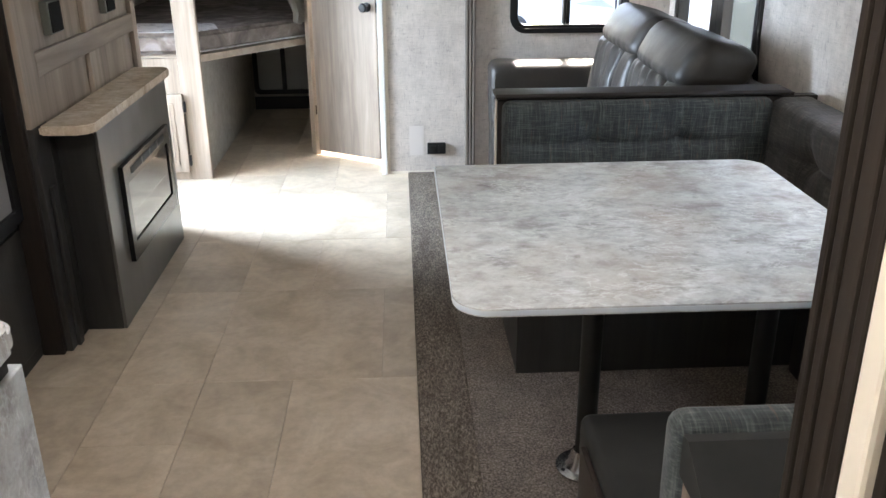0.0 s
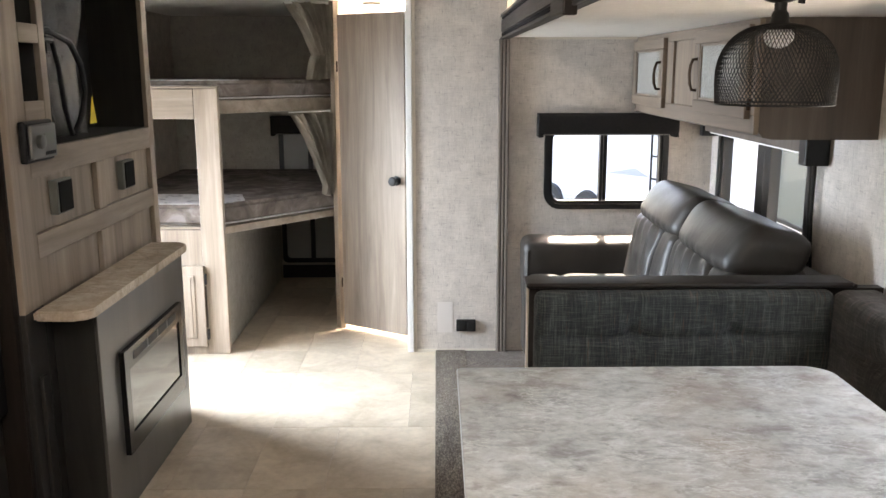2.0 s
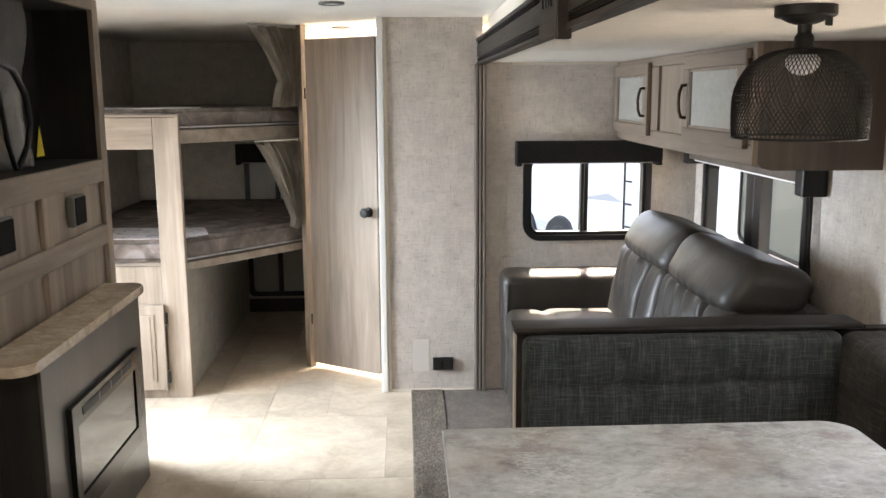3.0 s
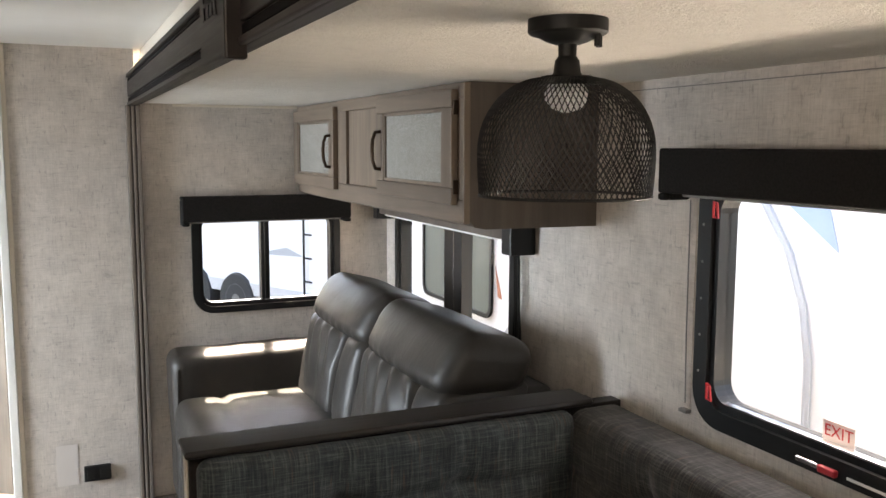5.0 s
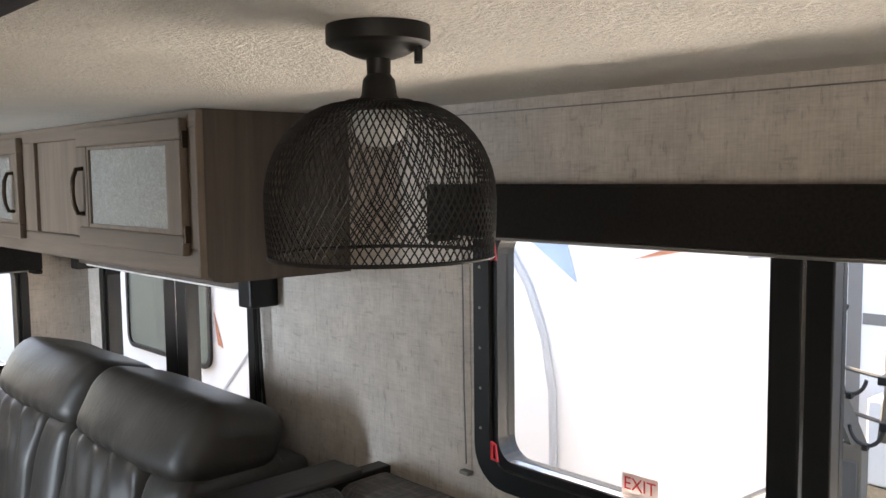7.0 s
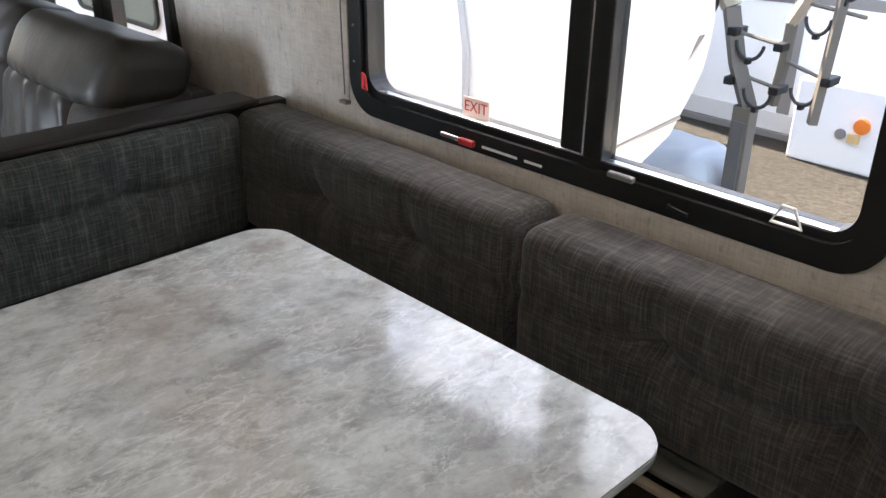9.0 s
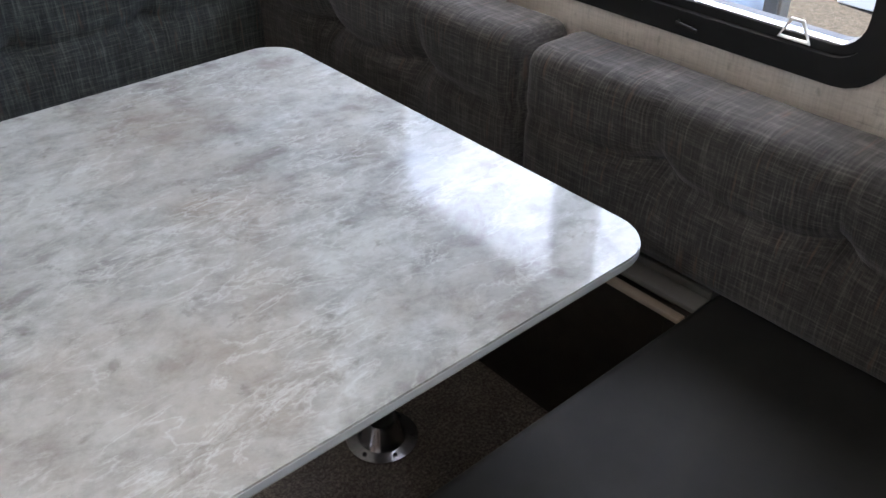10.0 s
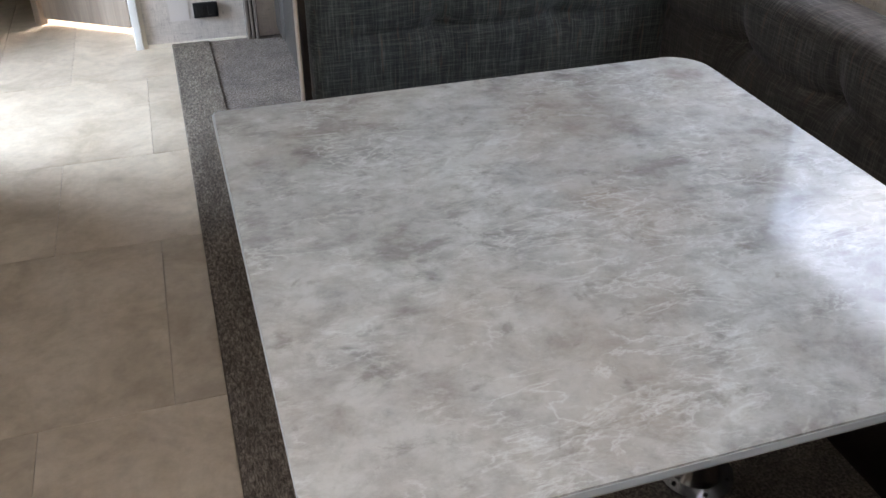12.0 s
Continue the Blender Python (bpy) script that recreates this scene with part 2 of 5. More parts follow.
def tweed(name, dark, mid, pale, along):
    """Slubby woven cloth for a cushion whose length runs along x or y: long threads both ways."""
    m = mat(name, mid, 0.9, 0, 0.15)
    n = Nodes(m)
    lay = (lambda u, d, w: (u, d, w)) if along == "x" else (lambda u, d, w: (d, u, w))
    up = n.noise(n.scaled(lay(170, 9, 9)), 1.6, 3, 0.6)
    across = n.noise(n.scaled(lay(9, 60, 190)), 1.6, 3, 0.6)
    c = n.mix(n.ramp(up, [(0.36, dark), (0.52, mid), (0.70, pale)]), n.ramp(across, [(0.36, dark), (0.52, mid), (0.72, pale)]), 0.5)
    warm = n.noise(n.scaled(lay(70, 6, 7)), 1.4, 3, 0.6)
    c = n.mix(c, (0.13, 0.08, 0.06), n.ramp(warm, [(0.60, 0.0), (0.72, 0.55)]))
    c = n.mix(c, n.ramp(n.noise(n.scaled(lay(26, 4, 5)), 1.0, 4, 0.6), [(0.35, 0.72), (0.65, 1.15)]), 0.8, 'MULTIPLY')
    n.color(c)
    n.bump(n.math('ADD', up, across), 0.4, 0.0012)
    b = m.node_tree.nodes["Principled BSDF"]
    b.inputs["Sheen Weight"].default_value = 0.12
    return m


TWEED = tweed("charcoal_tweed", (0.022, 0.0255, 0.026), (0.046, 0.053, 0.053), (0.135, 0.143, 0.130), "x")
TWEED_Y = tweed("charcoal_tweed_lengthwise", (0.026, 0.024, 0.023), (0.052, 0.048, 0.045), (0.135, 0.128, 0.116), "y")
LEATHER = mat("grey_brown_leather", (0.04, 0.034, 0.03), 0.38, 0, 0.45)
n = Nodes(LEATHER)
v = n.noise(n.scaled((1, 1, 1)), 260, 4, 0.6)
w = n.noise(n.scaled((1, 1.6, 0.9)), 16, 5, 0.6, 1.2)
n.color(n.ramp(n.noise(n.scaled((1, 1, 1)), 5, 5), [(0.3, (0.022, 0.0187, 0.016)), (0.7, (0.036, 0.0305, 0.026))]))
n.bump(n.math('ADD', n.math('MULTIPLY', v, 0.14), w), 0.26, 0.006)
n.rough(v, 0.36, 0.54)
VINYL = mat("black_seat_vinyl", (0.028, 0.028, 0.029), 0.55, 0, 0.14)
n = Nodes(VINYL)
v = n.noise(n.scaled((1, 1, 1)), 320, 3)
n.bump(v, 0.2, 0.0006)
n.color(n.ramp(n.noise(n.scaled((1, 1, 1)), 6, 4), [(0.3, (0.017, 0.017, 0.0165)), (0.7, (0.029, 0.029, 0.0275))]))
CARPET = mat("brown_carpet", (0.11, 0.09, 0.075), 0.95, 0, 0.1)
n = Nodes(CARPET)
v = n.noise(n.scaled((1, 1, 1)), 150, 6, 0.78)
w = n.noise(n.scaled((1, 1, 1)), 9, 5, 0.6)
c = n.ramp(v, [(0.36, (0.07, 0.058, 0.05)), (0.5, (0.18, 0.152, 0.132)), (0.62, (0.36, 0.315, 0.28))])
n.color(n.mix(c, n.ramp(w, [(0.35, 0.72), (0.65, 1.1)]), 0.7, 'MULTIPLY'))
n.bump(v, 1.0, 0.006)
STRIP = mat("grey_carpet_binding", (0.13, 0.115, 0.10), 0.95, 0, 0.1)
n = Nodes(STRIP)
v = n.noise(n.scaled((1.4, 0.5, 1)), 120, 6, 0.8, 0.6)
w = n.noise(n.scaled((2.5, 0.6, 1)), 6, 5, 0.6)
n.color(n.mix(n.ramp(v, [(0.36, (0.050, 0.040, 0.033)), (0.5, (0.145, 0.120, 0.098)), (0.62, (0.33, 0.285, 0.24))]), n.ramp(w, [(0.35, 0.7), (0.65, 1.15)]), 0.8, 'MULTIPLY'))
n.bump(v, 1.0, 0.005)
MATTRESS = mat("mattress_cloth", (0.20, 0.165, 0.145), 0.85, 0, 0.15)
n = Nodes(MATTRESS)
v = n.noise(n.scaled((1, 1, 1)), 6, 5, 0.6, 1.2)
n.color(n.ramp(v, [(0.35, (0.13, 0.108, 0.098)), (0.55, (0.23, 0.195, 0.175)), (0.68, (0.33, 0.30, 0.285))]))
n.bump(n.noise(n.scaled((1, 1, 1)), 60, 3), 0.3, 0.004)
PILLOWTOP = mat("mattress_label_cloth", (0.62, 0.60, 0.60), 0.8, 0, 0.2)
n = Nodes(PILLOWTOP)
v = n.noise(n.scaled((1, 1, 1)), 9, 5, 0.6, 2.0)
n.color(n.ramp(v, [(0.36, (0.34, 0.32, 0.32)), (0.46, (0.66, 0.64, 0.64)), (0.7, (0.72, 0.71, 0.70))]))
CURTAIN = mat("beige_curtain", (0.42, 0.375, 0.31), 0.85, 0, 0.15)
n = Nodes(CURTAIN)
v = n.noise(n.scaled((1, 1, 1)), 140, 3)
n.color(n.ramp(n.noise(n.scaled((1, 1, 0.6)), 10, 5), [(0.35, (0.25, 0.222, 0.185)), (0.65, (0.44, 0.395, 0.335))]))
n.bump(v, 0.4, 0.001)
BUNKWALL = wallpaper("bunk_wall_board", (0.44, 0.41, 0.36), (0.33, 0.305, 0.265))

FLOOR = mat("stone_look_vinyl", (0.5, 0.44, 0.37), 0.36, 0, 0.45)
n = Nodes(FLOOR)
info = n.t.nodes.new("ShaderNodeObjectInfo")
off = n.t.nodes.new("ShaderNodeVectorMath")
off.operation = 'ADD'
n.link(n.co, off.inputs[0])
sc = n.t.nodes.new("ShaderNodeVectorMath")
sc.operation = 'SCALE'
n.link(info.outputs["Location"], sc.inputs[0])
sc.inputs["Scale"].default_value = 3.7
n.link(sc.outputs[0], off.inputs[1])
cloud = n.noise(off.outputs[0], 5, 7, 0.62, 0.6)
fine = n.noise(off.outputs[0], 26, 6, 0.65)
c = n.ramp(cloud, [(0.30, (0.365, 0.293, 0.215)), (0.5, (0.47, 0.388, 0.298)), (0.70, (0.57, 0.487, 0.388))])
c = n.mix(c, n.ramp(fine, [(0.34, 0.78), (0.6, 1.04)]), 0.6, 'MULTIPLY')
c = n.mix(c, n.ramp(info.outputs["Random"], [(0.0, 0.86), (1.0, 1.08)]), 1.0, 'MULTIPLY')
n.color(c)
n.rough(fine, 0.26, 0.46)
n.bump(fine, 0.12, 0.001)
JOINT = mat("floor_joint", (0.27, 0.225, 0.18), 0.6)
GELCOAT = mat("white_gelcoat", (0.80, 0.80, 0.79), 0.3, 0, 0.5)
n = Nodes(GELCOAT)
n.color(n.ramp(n.noise(n.scaled((1, 1, 0.4)), 1.3, 4), [(0.3, (0.82, 0.815, 0.80)), (0.7, (0.88, 0.875, 0.86))]))
GREYGEL = mat("grey_gelcoat", (0.42, 0.44, 0.46), 0.35)
SOFTGREY = mat("pale_grey_gelcoat", (0.62, 0.62, 0.61), 0.35)
BLUE = mat("blue_decal", (0.34, 0.45, 0.60), 0.35)
RUST = mat("copper_decal", (0.50, 0.20, 0.11), 0.35)
GRAVEL = mat("brown_gravel", (0.30, 0.26, 0.21), 0.95, 0, 0.2)
n = Nodes(GRAVEL)
v = n.noise(n.scaled((1, 1, 1)), 28, 6, 0.7)
n.color(n.mix(n.ramp(v, [(0.35, (0.020, 0.0175, 0.014)), (0.5, (0.036, 0.032, 0.026)), (0.68, (0.066, 0.057, 0.047))]),
              n.ramp(n.noise(n.scaled((1, 1, 1)), 0.8, 4), [(0.3, 0.8), (0.7, 1.1)]), 1.0, 'MULTIPLY'))
n.bump(v, 1.0, 0.02)

# ---------------------------------------------------------------- mesh helpers


def thing(name, base, label, category, group="", kind=""):
    ob = new(name)
    ob.location = base
    ob.empty_display_size = 0.05
    return tagged(ob, label, category, group, kind)


def as_mesh(name, bm, material, smooth=False):
    bmesh.ops.recalc_face_normals(bm, faces=bm.faces)
    me = bpy.data.meshes.new(name)
    bm.to_mesh(me)
    bm.free()
    me.materials.append(material)
    if smooth:
        me.shade_smooth()
        me.set_sharp_from_angle(angle=radians(38))
    return me


def part(name, bm, material, parent, label="", smooth=False):
    ob = new(name, as_mesh(name, bm, material, smooth))
    ob.parent = parent
    if parent.type == 'EMPTY':
        ob.matrix_parent_inverse = Matrix.Translation(parent.location).inverted()
    return tagged(ob, label)


def solo(name, bm, material, label, category, kind="", group="", smooth=False):
    return tagged(new(name, as_mesh(name, bm, material, smooth)), label, category, group, kind)


def B():
    return bmesh.new()


def steps(a, b, r, k):
    """Stops from a to b: the two rounded ends finely, and k spans between."""
    if r <= 0:
        return [a + (b - a) * i / k for i in range(k + 1)]
    ends = [0, 0.35, 0.7, 1.0] if k > 1 else [0, 1.0]
    left = [a + r * e for e in ends]
    mid = [a + r + (b - a - 2 * r) * i / k for i in range(1, k)]
    return left + mid + [b - r * e for e in reversed(ends)]


def rbox(bm, lo, hi, r=0.003, k=(1, 1, 1), deform=None):
    """A box with rounded edges, each side a grid, bent by deform(point)."""
    r = min(r, *(0.49 * (h - l) for l, h in zip(lo, hi)))
    ax = [steps(lo[i], hi[i], r, k[i]) for i in range(3)]
    inner = [(lo[i] + r, hi[i] - r) for i in range(3)]
    made = {}

    def vert(i, j, l):
        key = (i, j, l)
        if key not in made:
            p = Vector((ax[0][i], ax[1][j], ax[2][l]))
            q = Vector([min(max(p[c], inner[c][0]), inner[c][1]) for c in range(3)])
            d = p - q
            if d.length > 1e-9:
                p = q + d.normalized() * r
            made[key] = bm.verts.new(deform(p) if deform else p)
        return made[key]

    n0, n1, n2 = (len(a) - 1 for a in ax)
    for i in range(n0):
        for j in range(n1):
            for l in (0, n2):
                bm.faces.new((vert(i, j, l), vert(i + 1, j, l), vert(i + 1, j + 1, l), vert(i, j + 1, l)))
    for i in range(n0):
        for l in range(n2):
            for j in (0, n1):
                bm.faces.new((vert(i, j, l), vert(i + 1, j, l), vert(i + 1, j, l + 1), vert(i, j, l + 1)))
    for j in range(n1):
        for l in range(n2):
            for i in (0, n0):
                bm.faces.new((vert(i, j, l), vert(i, j + 1, l), vert(i, j + 1, l + 1), vert(i, j, l + 1)))
    return bm


def boxed(x0, y0, z0, x1, y1, z1, r=0.003):
    return rbox(B(), (x0, y0, z0), (x1, y1, z1), r)


def prism(bm, pts, lo, hi, axis="z"):
    """A polygon drawn in the two other axes, drawn out along axis from lo to hi."""
    def at(p, h):
        return {"z": (p[0], p[1], h), "x": (h, p[0], p[1]), "y": (p[0], h, p[1])}[axis]
    a = [bm.verts.new(at(p, lo)) for p in pts]
    b = [bm.verts.new(at(p, hi)) for p in pts]
    bm.faces.new(a)
    bm.faces.new(b[::-1])
    for i in range(len(pts)):
        j = (i + 1) % len(pts)
        bm.faces.new((a[i], a[j], b[j], b[i]))
    return bm


def rounded(x0, y0, x1, y1, r, k=6, corners="abcd"):
    """Points of a rectangle whose named corners (a: low-low, then counter-clockwise) are rounded."""
    out = []
    for c, (cx, cy, a0) in zip("abcd", ((x0, y0, 180), (x1, y0, 270), (x1, y1, 0), (x0, y1, 90))):
        if c not in corners or r <= 0:
            out.append((cx, cy))
            continue
        ox, oy = cx + (r if cx == x0 else -r), cy + (r if cy == y0 else -r)
        for i in range(k + 1):
            a = radians(a0 + 90 * i / k)
            out.append((ox + r * math.cos(a), oy + r * math.sin(a)))
    return out


def ring(bm, outer, inner, lo, hi, axis):
    """A frame between two outlines of as many points."""
    def at(p, h):
        return {"z": (p[0], p[1], h), "x": (h, p[0], p[1]), "y": (p[0], h, p[1])}[axis]
    rows = [[bm.verts.new(at(p, h)) for p in pts] for pts in (outer, inner) for h in (lo, hi)]
    ol, oh, il, ih = rows
    for i in range(len(outer)):
        j = (i + 1) % len(outer)
        for a, b in ((ol, oh), (oh, ih), (ih, il), (il, ol)):
            bm.faces.new((a[i], a[j], b[j], b[i]))
    return bm


def lathe(bm, profile, centre, k=28, axis="z"):
    """Turn a profile of (radius, along) round an axis through centre."""
    rows = []
    for rad, h in profile:
        row = []
        for i in range(k):
            a = 2 * math.pi * i / k
            u, v = rad * math.cos(a), rad * math.sin(a)
            d = {"z": (u, v, h), "x": (h, u, v), "y": (u, h, v)}[axis]
            row.append(bm.verts.new(Vector(centre) + Vector(d)))
        rows.append(row)
    for a, b in zip(rows, rows[1:]):
        for i in range(k):
            j = (i + 1) % k
            bm.faces.new((a[i], a[j], b[j], b[i]))
    for row in (rows[0], rows[-1]):
        bm.faces.new(row)
    return bm


def tube(bm, pts, r, k=6, closed=False):
    """A round bar along points."""
    pts = [Vector(p) for p in pts]
    n = len(pts)
    rows, u = [], None
    for i, p in enumerate(pts):
        a = pts[(i - 1) % n] if closed or i else p
        b = pts[(i + 1) % n] if closed or i < n - 1 else p
        t = (b - a).normalized()
        if u is None:
            u = t.cross(Vector((0, 0, 1)) if abs(t.z) < 0.9 else Vector((1, 0, 0)))
        u = (u - t * u.dot(t)).normalized()
        w = t.cross(u)
        rows.append([bm.verts.new(p + r * (math.cos(2 * math.pi * j / k) * u + math.sin(2 * math.pi * j / k) * w)) for j in range(k)])
    m = n if closed else n - 1
    for i in range(m):
        a, b = rows[i], rows[(i + 1) % n]
        for j in range(k):
            bm.faces.new((a[j], a[(j + 1) % k], b[(j + 1) % k], b[j]))
    if not closed:
        bm.faces.new(rows[0])
        bm.faces.new(rows[-1][::-1])
    return bm


def wall_x(bm, x0, x1, y0, y1, z0, z1, holes):
    """A wall across x with holes (y0, y1, z0, z1), butted from boxes, left to right."""
    y = y0
    for a, b, c, d in sorted(holes):
        if a > y:
            rbox(bm, (x0, y, z0), (x1, a, z1), 0)
        if c > z0:
            rbox(bm, (x0, a, z0), (x1, b, c), 0)
        if d < z1:
            rbox(bm, (x0, a, d), (x1, b, z1), 0)
        y = b
    if y < y1:
        rbox(bm, (x0, y, z0), (x1, y1, z1), 0)
    bmesh.ops.remove_doubles(bm, verts=bm.verts, dist=1e-5)
    return bm

# ---------------------------------------------------------------- setting
CEIL, SLIDE_TOP = 1.975, 1.75
FLOOR_Z = 0.0
XL, XR, YB, YF = -1.79, 0.60, -1.3, 7.15          # inside faces of the trailer's body
SX, SY0, SY1 = 1.68, 1.0, 5.27                     # inside faces of the slide-out

floor = solo("floor", boxed(XL - 0.05, YB - 0.05, -0.06, XR, YF + 0.05, -0.004, 0), JOINT, "stone-look vinyl floor with fine dark joints", "floor", "structure")
slide_floor = solo("floor_slide", boxed(0.334, SY0 - 0.1, -0.05, SX + 0.05, SY1 + 0.04, 0.008, 0.004), CARPET, "mottled brown carpet on the slide-out floor", "carpet", "structure")
solo("carpet_binding", rbox(B(), (0.165, SY0 - 0.1, -0.003), (0.336, SY1 - 0.005, 0.014), 0.006, (1, 30, 1)), STRIP, "dark grey carpet strip along the vinyl floor", "carpet strip", "structure")

# body walls
solo("wall_entry", wall_x(B(), XL - 0.06, XL, YB, YF, -0.05, CEIL, [(-0.65, 0.65, 0.98, 1.62), (4.49, 5.06, -0.05, 1.86)]), WALL, "linen-look wall board on the entry side", "wall", "structure")
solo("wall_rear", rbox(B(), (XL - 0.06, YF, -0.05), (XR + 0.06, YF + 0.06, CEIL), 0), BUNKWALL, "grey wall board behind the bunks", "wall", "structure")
solo("wall_front", rbox(B(), (XL - 0.06, YB - 0.06, -0.05), (XR + 0.06, YB, CEIL), 0), WALL, "linen-look wall board at the front", "wall", "structure")
solo("wall_slide_side", wall_x(B(), XR, XR + 0.05, YB, YF, -0.05, CEIL, [(0.94, SY1 + 0.01, -0.06, 1.89)]), WALL, "linen-look wall board beside the slide-out", "wall", "structure")
# the gap at y 1.26 to 1.64 is added for the roof fill lamp
bm = B()
for x0, y0, x1, y1 in ((XL - 0.06, YB - 0.06, XR + 0.05, 1.26), (XL - 0.06, 1.26, -0.49, 1.64), (-0.11, 1.26, XR + 0.05, 1.64), (XL - 0.06, 1.64, XR + 0.05, 6.05),
                       (XL - 0.06, 6.05, -0.15, YF + 0.06), (0.35, 6.05, XR + 0.05, YF + 0.06), (-0.15, 6.55, 0.35, YF + 0.06)):
    rbox(bm, (x0, y0, CEIL), (x1, y1, CEIL + 0.06), 0)
solo("ceiling", bm, WHITE, "plain white ceiling panel", "ceiling", "structure")

# wall between living room and bathroom, its angled return and the bunk's side wall
solo("wall_bath", rbox(B(), (0.045, SY1, 0), (0.548, SY1 + 0.05, CEIL), 0), WALL, "linen-look wall board beside the bathroom door", "wall", "structure")
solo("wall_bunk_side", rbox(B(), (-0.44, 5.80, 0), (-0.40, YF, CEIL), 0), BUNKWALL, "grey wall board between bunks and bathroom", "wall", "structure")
solo("trim_door_jamb", rbox(B(), (0.008, 5.255, 0), (0.042, 5.52, CEIL), 0.004), WHITE_TRIM, "white door jamb", "trim", "structure")
solo("trim_wall_edge", rbox(B(), (0.0425, 5.262, 0), (0.060, 5.27, CEIL), 0.002), CREAM, "thin cream edging strip", "trim", "structure")
solo("trim_bunk_jamb", prism(B(), [(-0.455, 5.775), (-0.425, 5.735), (-0.398, 5.757), (-0.40, 5.80), (-0.44, 5.80)], 0, CEIL), OAK, "pale wood jamb at the bathroom door", "trim", "structure")
solo("baseboard", rbox(B(), (0.062, 5.263, 0.0), (0.505, 5.2695, 0.018), 0.002), CREAM, "narrow cream base strip", "trim", "structure")

# slide-out box
bm = rbox(rbox(rbox(rbox(B(), (0.56, SY1, -0.05), (0.80, SY1 + 0.04, 1.80), 0), (1.40, SY1, -0.05), (SX + 0.04, SY1 + 0.04, 1.80), 0),
     (0.80, SY1, -0.05), (1.40, SY1 + 0.04, 0.86), 0), (0.80, SY1, 1.27), (1.40, SY1 + 0.04, 1.80), 0)
bmesh.ops.remove_doubles(bm, verts=bm.verts, dist=1e-5)
solo("wall_slide_far", bm, WALL, "linen-look wall board with a window opening", "wall", "structure")
solo("wall_slide_near", rbox(B(), (0.60, SY0 - 0.04, -0.05), (SX + 0.04, SY0, 1.80), 0), WALL, "linen-look wall board at the slide's end", "wall", "structure")
solo("wall_slide_outer", wall_x(B(), SX, SX + 0.04, SY0 - 0.04, SY1 + 0.04, -0.05, 1.80, [(1.70, 2.958, 0.935, 1.50), (3.975, 5.065, 0.822, 1.27)]), WALL, "linen-look wall board with two windows", "wall", "structure")
solo("ceiling_slide", rbox(B(), (0.535, SY0 - 0.04, SLIDE_TOP), (SX + 0.04, SY1 + 0.04, SLIDE_TOP + 0.05), 0), SLIDE_CEIL, "textured cream slide-out ceiling", "ceiling", "structure")
solo("trim_slide_ceiling", rbox(B(), (0.70, SY1 - 0.006, SLIDE_TOP - 0.012), (1.247, SY1, SLIDE_TOP), 0.002), CREAM, "thin cream corner bead", "trim", "structure")
# grey strip stands for the shadow line of the ceiling joint
solo("trim_slide_ceiling_long", rbox(B(), (SX - 0.003, SY0, SLIDE_TOP - 0.026), (SX, 3.475, SLIDE_TOP - 0.0235), 0.0005), GREY, "thin grey strip drawn as a joint's shadow below the ceiling", "trim", "structure")
solo("trim_wall_seam", rbox(B(), (SX - 0.004, 3.035, 0.9), (SX, 3.06, 1.46), 0.001), WALL, "narrow wall board seam strip", "trim", "structure")
solo("trim_corner", rbox(B(), (SX - 0.012, 5.10, 0.75), (SX, 5.14, 1.36), 0.003), WALL, "narrow corner batten", "trim", "structure")


def grooved_post(name, x0, x1, y0, y1, z0, z1, material, label):
    """An upright moulding with two grooves in its face."""
    post = thing(name, ((x0 + x1) / 2, (y0 + y1) / 2, z0), label, "trim", "", "structure")
    w = x1 - x0
    part("back_strip", boxed(x0, y0 + 0.008, z0, x1, y1, z1, 0.002), CAPRAIL, post)
    for a, b in ((0.0, 0.30), (0.38, 0.62), (0.70, 1.0)):
        part("strip", boxed(x0 + a * w, y0, z0, x0 + b * w, y0 + 0.012, z1, 0.004), material, post)
    return post


grooved_post("trim_slide_post", 0.508, 0.565, 5.235, 5.268, 0, 1.74, TRIM, "grooved taupe upright trim at the slide-out's edge")
jamb = thing("trim_slide_jamb", (0.56, 0.95, 0), "dark grooved wooden jamb of the slide-out", "trim", "", "structure")
part("back_strip", boxed(0.556, 0.893, 0, 0.60, 0.998, 1.89, 0.003), CAPRAIL, jamb)
for a, b in ((0.893, 0.915), (0.920, 0.950), (0.956, 0.976), (0.982, 0.998)):
    part("strip", boxed(0.546, a, 0, 0.558, b, 1.89, 0.004), JAMB, jamb)
solo("trim_cream_strip", boxed(0.545, 0.852, 0, 0.60, 0.891, CEIL, 0.006), CREAM, "cream plastic edge strip beside the jamb", "trim", "structure")
solo("trim_dark_strip", boxed(0.556, 0.833, 0, 0.60, 0.8505, CEIL, 0.003), JAMB, "dark narrow wood edge strip", "trim", "structure")

# head board of the slide-out
fascia = thing("slide_fascia", (0.53, 3.1, 1.74), "umber wood fascia with black grooves along the slide-out", "fascia", "", "structure")
part("board", boxed(0.527, 0.95, 1.738, 0.56, 5.262, 1.868, 0.004), FASCIA, fascia)
part("black_groove", boxed(0.521, 0.95, 1.755, 0.5275, 5.26, 1.770, 0.001), GROOVE, fascia)
part("lower_lip", boxed(0.515, 0.95, 1.7375, 0.5275, 5.26, 1.751, 0.003), FASCIA, fascia)
part("middle_band", boxed(0.519, 0.95, 1.775, 0.5275, 5.26, 1.838, 0.003), FASCIA, fascia)
part("upper_groove", boxed(0.521, 0.95, 1.841, 0.5275, 5.26, 1.850, 0.001), GROOVE, fascia)
part("top_band", boxed(0.515, 0.95, 1.853, 0.5275, 5.26, 1.869, 0.003), FASCIA, fascia)
